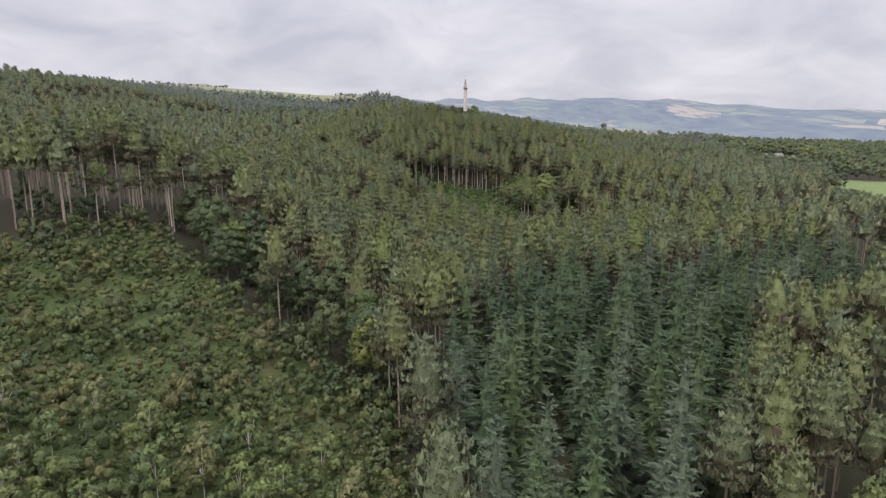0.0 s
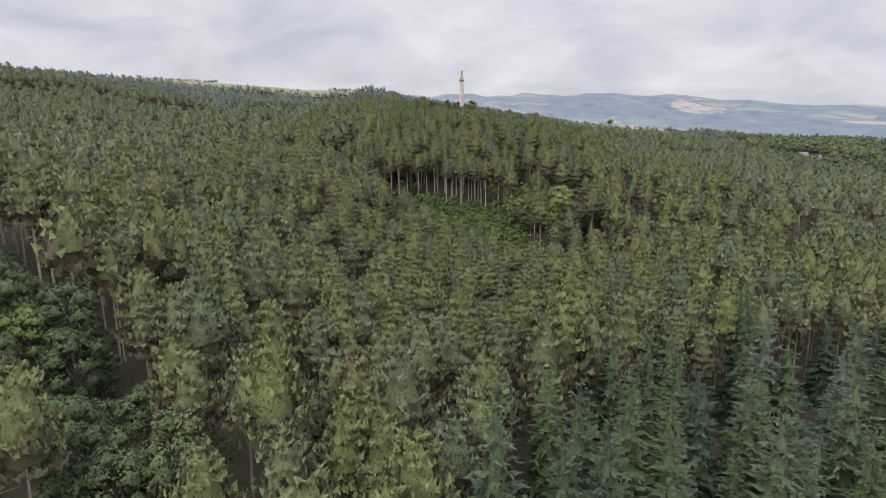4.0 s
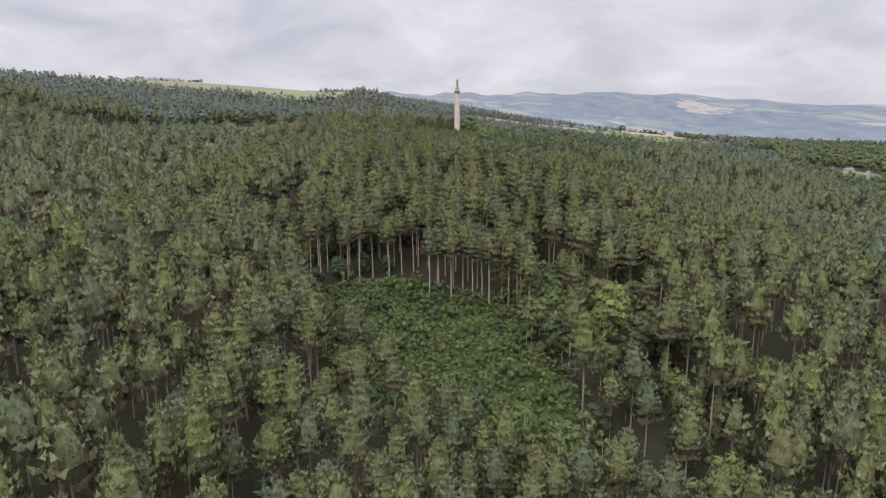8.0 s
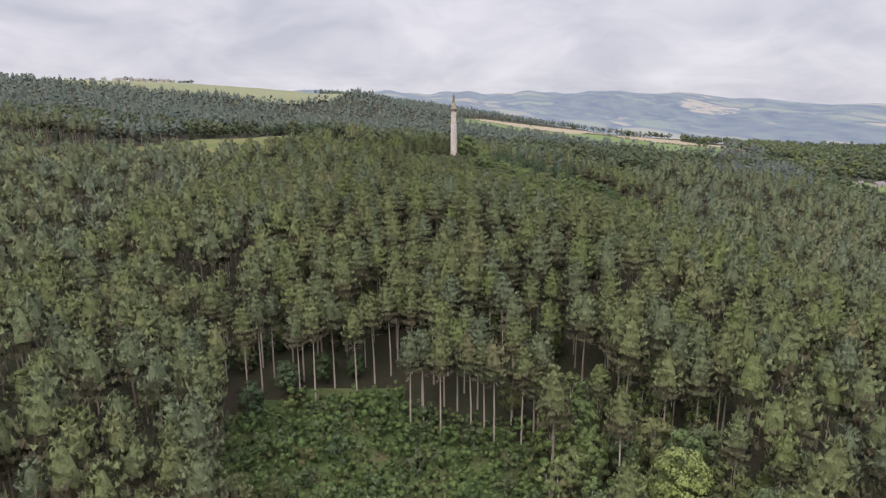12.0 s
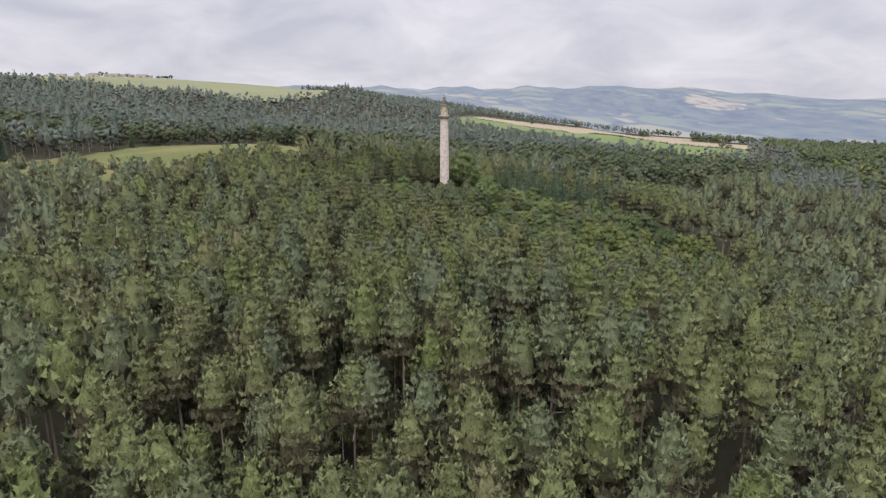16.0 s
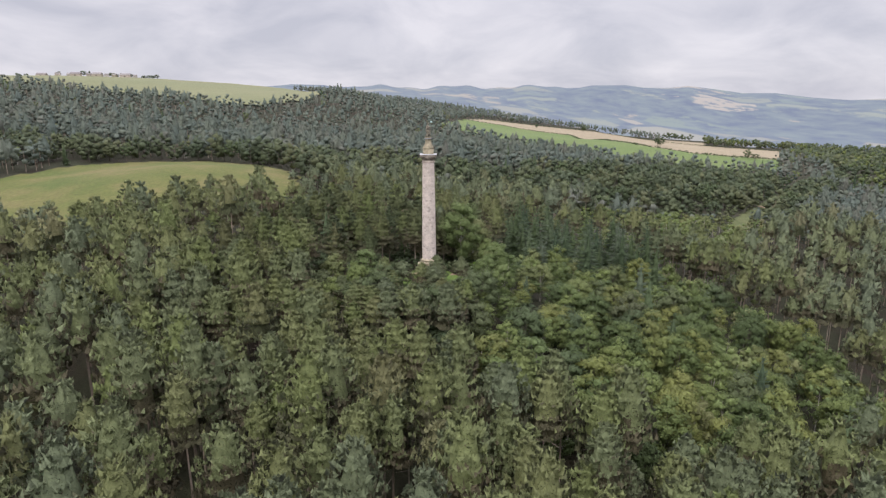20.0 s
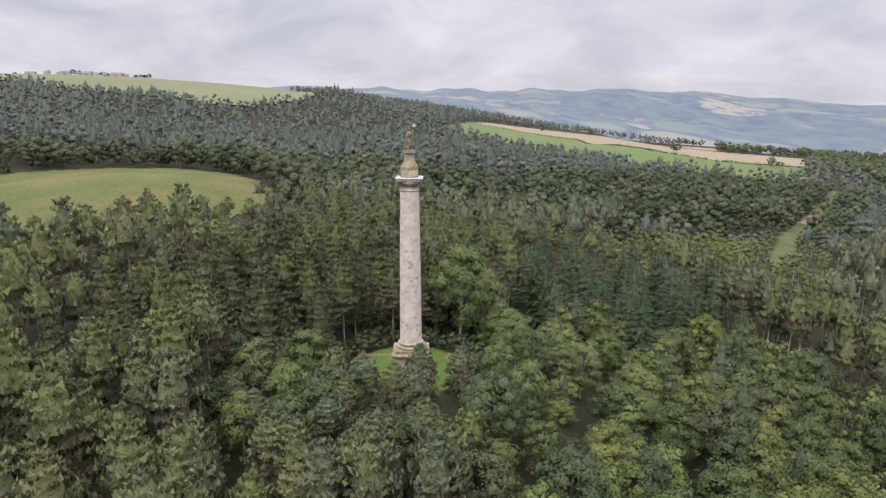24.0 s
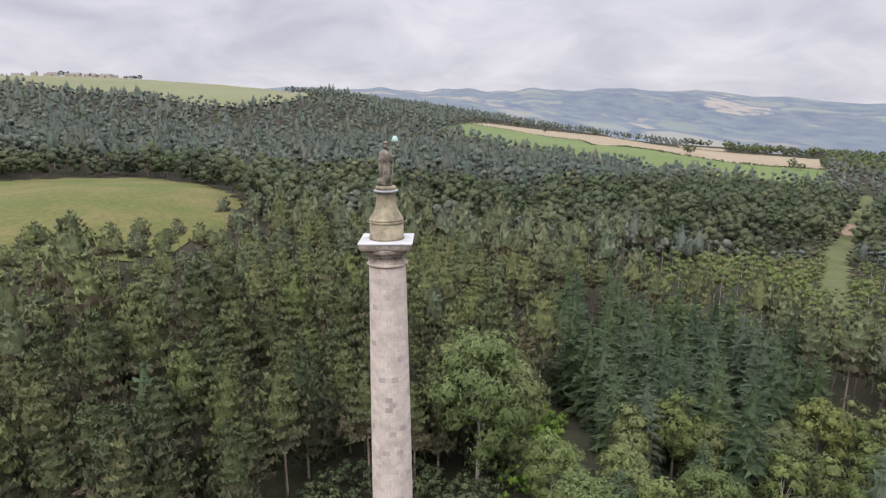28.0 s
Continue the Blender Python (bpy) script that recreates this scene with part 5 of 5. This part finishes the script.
more = fill([(-27, 8), (-15, 20), (-4, 23), (10, 23), (17, 14), (26, 20), (12, 38), (-12, 38), (-32, 18)], 3.3, 39)
grove("evergreen_thicket", [broadleaf(970 + k, 3.6, 2.2, 8, 15, 0.06, 0.5, 0.0, 3) for k in range(4)], [(x, y, min(1.7, s * 1.1)) for x, y, s in more], (DARK_BROAD, DARK_BARK, DARK_BROAD), "dark evergreen thicket under the trees behind the lawn", "shrubs")


# ---- hedges and hedge trees between the far fields ----
def along(points, step, seed, spread=1.2, low=0.8, high=1.3):
    """Places beside one another on a line."""
    rng = np.random.default_rng(seed)
    places = []
    for (x0, y0), (x1, y1) in zip(points, points[1:]):
        n = max(1, int(math.hypot(x1 - x0, y1 - y0) / step))
        for k in range(n):
            places.append((x0 + (x1 - x0) * k / n + rng.normal() * spread, y0 + (y1 - y0) * k / n + rng.normal() * spread, rng.uniform(low, high)))
    return places


HEDGE_LINES = [
    [(63, 1241), (150, 1252), (221, 1233), (311, 1270), (281, 838), (313, 740), (354, 694), (414, 693), (497, 728)],
    [(115, 1352), (237, 1416), (364, 1474), (418, 1487), (490, 1438), (561, 1375), (661, 1325), (744, 1287), (807, 1234)],
]
HILL_LINES = [[(-760, 1560), (-680, 1540), (-600, 1500)], [(-1100, 1470), (-960, 1440), (-840, 1440), (-700, 1400)], [(-1060, 1585), (-985, 1640)]]
LEAFY = (DARK_BROAD, DARK_BARK, DARK_BROAD)
for seed, line in enumerate(HEDGE_LINES + HILL_LINES):
    grove("hedgerow", [broadleaf(1000 + k, 2.2, 2.6, 4, 6, 0.08, 1.2, 0.0, 3) for k in range(3)], along(line, 4.0, 60 + seed), LEAFY, "dark clipped hedgerow between the fields", "hedge")
hedge_trees = [(186, 1385, 1.0), (242, 1346, 0.7), (377, 1430, 1.1), (326, 739, 1.0), (332, 767, 0.8), (662, 1300, 1.0), (687, 1287, 1.2), (721, 1304, 1.1), (428, 685, 0.9), (438, 684, 0.7), (704, 1420, 0.8), (680, 987, 1.2), (565, 793, 1.0)]
plant([tree_thing("hedge_tree", broadleaf(1020 + k, 15, 6.4, 16, 18, 0.3, 1.3, 0.12), LEAFY, "dark rounded tree in a field hedge", "tree", "hedge trees") for k in range(3)], hedge_trees, 61)
village_trees = [(-955, 1566, 1.15), (-942, 1570, 1.0), (-1130, 1600, 0.9), (-1100, 1604, 0.8), (-1030, 1580, 1.0), (-925, 1580, 0.6)]
village_trees += along([(-900, 1585), (-815, 1585)], 9, 62, 2, 0.55, 0.85) + along([(-800, 1570), (-752, 1570)], 8, 63, 2, 0.5, 0.9)
plant([tree_thing("village_tree", broadleaf(1030 + k, 16, 7.5, 14, 14, 0.3, 1.9, 0.15), LEAFY, "dark broad tree beside the hilltop farms", "tree", "village trees") for k in range(3)], village_trees, 64)


# ---- far farmhouses ----
def box(bm, x0, x1, y0, y1, z0, z1):
    v = [bm.verts.new((x, y, z)) for z in (z0, z1) for x, y in ((x0, y0), (x1, y0), (x1, y1), (x0, y1))]
    for q in ((3, 2, 1, 0), (4, 5, 6, 7), (0, 1, 5, 4), (1, 2, 6, 5), (2, 3, 7, 6), (3, 0, 4, 7)):
        bm.faces.new([v[k] for k in q])
    return bm


def prism(bm, x0, x1, y0, y1, z0, z1, over=0.3):
    """A gabled roof with its ridge along x."""
    m = (y0 + y1) / 2
    v = [bm.verts.new(p) for p in ((x0 - over, y0 - over, z0), (x1 + over, y0 - over, z0), (x1 + over, y1 + over, z0), (x0 - over, y1 + over, z0), (x0 - over, m, z1), (x1 + over, m, z1))]
    for q in ((3, 2, 1, 0), (0, 1, 5, 4), (2, 3, 4, 5), (1, 2, 5), (3, 0, 4)):
        bm.faces.new([v[k] for k in q])
    return bm


def farmhouse(name, length, width, eaves, wall, label, windows=3):
    house = tagged(new(name), label, "house", "farm buildings")
    part("wall", box(bmesh.new(), 0, length, 0, width, -2.5, eaves), wall, house)
    roof = part("roof", prism(bmesh.new(), 0, length, 0, width, eaves, eaves + width * 0.42), SLATE, house, "grey slate roof")
    if windows:
        for x in (0.6, length - 1.4):
            part("chimney", box(bmesh.new(), x, x + 0.8, width / 2 - 0.4, width / 2 + 0.4, eaves + width * 0.3, eaves + width * 0.42 + 1.3), wall, roof)
        for k in range(windows):
            for z in (0.9, 3.3):
                x = length * (k + 0.5) / windows
                if k == windows // 2 and z < 1:
                    part("door", box(bmesh.new(), x - 0.5, x + 0.5, -0.06, 0.05, 0, 2.0), DARK_BARK, house, "dark wooden door")
                else:
                    win = part("window", box(bmesh.new(), x - 0.55, x + 0.55, -0.05, 0.06, z, z + 1.3), LEAD, house)
                    part("pane", box(bmesh.new(), x - 0.45, x + 0.45, -0.08, -0.055, z + 0.1, z + 1.2), GLASS, win)
    else:
        part("barn_door", box(bmesh.new(), length / 2 - 2, length / 2 + 2, -0.08, 0.05, 0, 3.6), DARK_BARK, house, "wide dark barn door")
    return house


SLATE = stone_material("roof_slate", [(0.0, (0.17, 0.15, 0.145)), (1.0, (0.24, 0.22, 0.21))], 0.4)
RENDERED = stone_material("pale_house_wall", [(0.0, (0.36, 0.33, 0.29)), (1.0, (0.44, 0.41, 0.37))], 0.3)
GLASS = material("window_glass", 0.05)[0]
GLASS.node_tree.nodes["Principled BSDF"].inputs["Base Color"].default_value = (0.03, 0.035, 0.04, 1)
homes = [farmhouse("farmhouse", 12, 7, 5.2, PEDESTAL, "stone farmhouse with a slate roof on the hilltop"), farmhouse("cottage", 10, 6.5, 4.8, RENDERED, "pale rendered cottage with a slate roof"), farmhouse("barn", 26, 11, 5.0, PEDESTAL, "long stone barn with a slate roof", 0)]
sites = [(0, -1010, 1530, 12), (1, -985, 1540, -6), (2, -965, 1520, 4), (0, -930, 1535, 20), (2, -905, 1515, -8), (1, -880, 1530, 10), (0, -858, 1525, -14), (2, -835, 1520, 6), (1, -800, 1520, 16), (2, -1070, 1545, 0), (2, 474, 318, 24), (1, 492, 306, 30), (1, 462, 330, 12)]
first = set()
for kind, x, y, turn in sites:
    at = pose(x, y, land_z(x, y) + (0.4 if x > 0 else 2.6), 0, 0, turn) @ Matrix.Scale(0.62 if x > 0 else 1.0, 4)
    if kind in first:
        copy_thing(homes[kind], Matrix()).matrix_basis = at
    else:
        homes[kind].matrix_basis = at
        first.add(kind)


# ---- round the lawn ----
def bench(x, y, turn):
    seat = tagged(new("bench"), "low weathered wooden bench at the edge of the lawn", "bench")
    for k in range(3):
        part("slat", box(bmesh.new(), -0.75, 0.75, -0.2 + k * 0.14, -0.08 + k * 0.14, 0.42, 0.46), DARK_BARK, seat)
    for k in range(2):
        part("back_slat", box(bmesh.new(), -0.75, 0.75, 0.24, 0.28, 0.6 + k * 0.16, 0.72 + k * 0.16), DARK_BARK, seat)
    for sx in (-0.6, 0.55):
        part("leg", box(bmesh.new(), sx, sx + 0.07, -0.18, -0.1, 0, 0.42), DARK_BARK, seat)
        part("leg", box(bmesh.new(), sx, sx + 0.07, 0.22, 0.3, 0, 0.9), DARK_BARK, seat)
    seat.matrix_basis = pose(x, y, land_z(x, y) + 0.12, 0, 0, turn)


field([(-11.5, 13), (-9.4, 12.6), (-9.0, 10.6), (-5.5, 10.7), (-2, 11.4), (-2, 10.8), (-5.5, 9.8), (-8.6, 9.6), (-9.6, 8), (-10.6, 6), (-11.4, 6.4), (-10.4, 9.4), (-10.8, 11.4)], BARE, "worn brown earth path at the back of the lawn", "worn_path", 0.25, 0.16)
field([(5.6, 8.4), (8.2, 8.6), (9.4, 11.4), (6.4, 11.2)], BARE, "worn earth beside the bench", "worn_patch", 0.25, 0.16)
bench(7.4, 8.9, -50)
rail = tagged(new("low_rail"), "low wooden rail along the back of the lawn", "fence")
for k in range(4):
    part("post", box(bmesh.new(), 5.6 + 1.0 * k, 5.72 + 1.0 * k, 11.3, 11.42, 0, 0.62), DARK_BARK, rail)
part("rail", box(bmesh.new(), 5.5, 8.8, 11.24, 11.3, 0.44, 0.56), DARK_BARK, rail)
rail.location.z = 0.1


# ---- ashlar: stones of the shaft and the pedestal ----
def wedge(turn, tilt=0.0):
    """A stone of the round shaft: unit radius, unit height, chamfered edges, proud of its joints."""
    half = math.pi / STONES - 0.0025
    rings = []
    for r, inset, lift in ((0.97, 0.0, 0.0), (0.9965, 0.0, 0.0), (1.0, 0.006, 0.012)):
        rings.append([((r) * math.sin(turn + a), -(r) * math.cos(turn + a), z) for a, z in ((-half + inset, 0.008 + lift), (0, 0.008 + lift), (half - inset, 0.008 + lift), (half - inset, 0.992 - lift), (0, 0.992 - lift), (-half + inset, 0.992 - lift))])
    verts = [p for ring in rings for p in ring]
    faces = [(a + k, a + (k + 1) % 6, a + 6 + (k + 1) % 6, a + 6 + k) for a in (0, 6) for k in range(6)]
    faces += [(12, 13, 16, 17), (13, 14, 15, 16)]
    return np.array(verts), np.array(faces)


def slab(width, height, depth):
    c = 0.02
    x, z = width / 2 - 0.008, height / 2 - 0.008
    rings = [[(sx * x, 0, sz * z) for sx, sz in ((-1, -1), (1, -1), (1, 1), (-1, 1))], [(sx * x, -depth + c, sz * z) for sx, sz in ((-1, -1), (1, -1), (1, 1), (-1, 1))], [(sx * (x - c), -depth, sz * (z - c)) for sx, sz in ((-1, -1), (1, -1), (1, 1), (-1, 1))]]
    faces = [(a + k, a + (k + 1) % 4, a + 4 + (k + 1) % 4, a + 4 + k) for a in (0, 4) for k in range(4)] + [(8, 9, 10, 11)]
    return np.array([p for r in rings for p in r]), np.array(faces)


def lay_shaft():
    shaft = bpy.data.objects["shaft"]
    v, f = wedge(0.0)
    one = mesh_of("stone", v, f, [ASHLAR])
    rise = (SHAFT_HIGH - SHAFT_LOW) / COURSES
    rng = np.random.default_rng(70)
    V, F, n = [], [], 0
    for c in range(COURSES):
        z = SHAFT_LOW + c * rise
        r = shaft_radius(z + rise / 2)
        for k in range(STONES):
            a = 2 * math.pi * (k + 0.5 * (c % 2)) / STONES + rng.normal() * 0.006
            a = (a + math.pi) % (2 * math.pi) - math.pi
            proud = r * (1 + rng.normal() * 0.001)
            if c >= COURSES - 31 and abs(a) < 1.65:
                ob = new("stone", one)
                ob.parent = shaft
                ob.matrix_basis = pose(0, 0, z, 0, 0, math.degrees(a)) @ Matrix.Diagonal((proud, proud, rise, 1))
            else:
                w = v.copy()
                w[:, 0], w[:, 1] = v[:, 0] * math.cos(a) - v[:, 1] * math.sin(a), v[:, 0] * math.sin(a) + v[:, 1] * math.cos(a)
                V.append(w * (proud, proud, rise) + (0, 0, z)), F.append(f + n)
                n += len(v)
    rest = new("shaft_stones", mesh_of("shaft_stones", np.concatenate(V), np.concatenate(F), [ASHLAR]))
    rest.parent = shaft
    tagged(rest, kind="stuff")


def lay_pedestal():
    base = bpy.data.objects["pedestal"]
    rng = np.random.default_rng(71)
    height, low, high = 0.40, 0.72, 4.72
    courses = 10
    meshes = [mesh_of("stone", *slab(w, height, 0.05), [PEDESTAL]) for w in (0.605, 0.807)]
    V, F, n = [], [], 0
    for c in range(courses):
        count = 8 if c % 2 else 6
        w = 4.84 / count
        for side in range(4):
            for k in range(count):
                m = pose(0, 0, 0, 0, 0, 90 * side) @ pose(-2.42 + (k + 0.5) * w, -2.42 + rng.normal() * 0.004, low + (c + 0.5) * height)
                if side == 0 or (side == 3 and c > 3):
                    ob = new("stone", meshes[0 if count == 8 else 1])
                    ob.parent = base
                    ob.matrix_basis = m
                else:
                    v, f = slab(w, height, 0.05)
                    R, t = np.array(m.to_3x3()), np.array(m.translation)
                    V.append(v @ R.T + t), F.append(f + n)
                    n += len(v)
    rest = new("pedestal_stones", mesh_of("pedestal_stones", np.concatenate(V), np.concatenate(F), [PEDESTAL]))
    rest.parent = base
    tagged(rest, kind="stuff")


lay_shaft()
lay_pedestal()
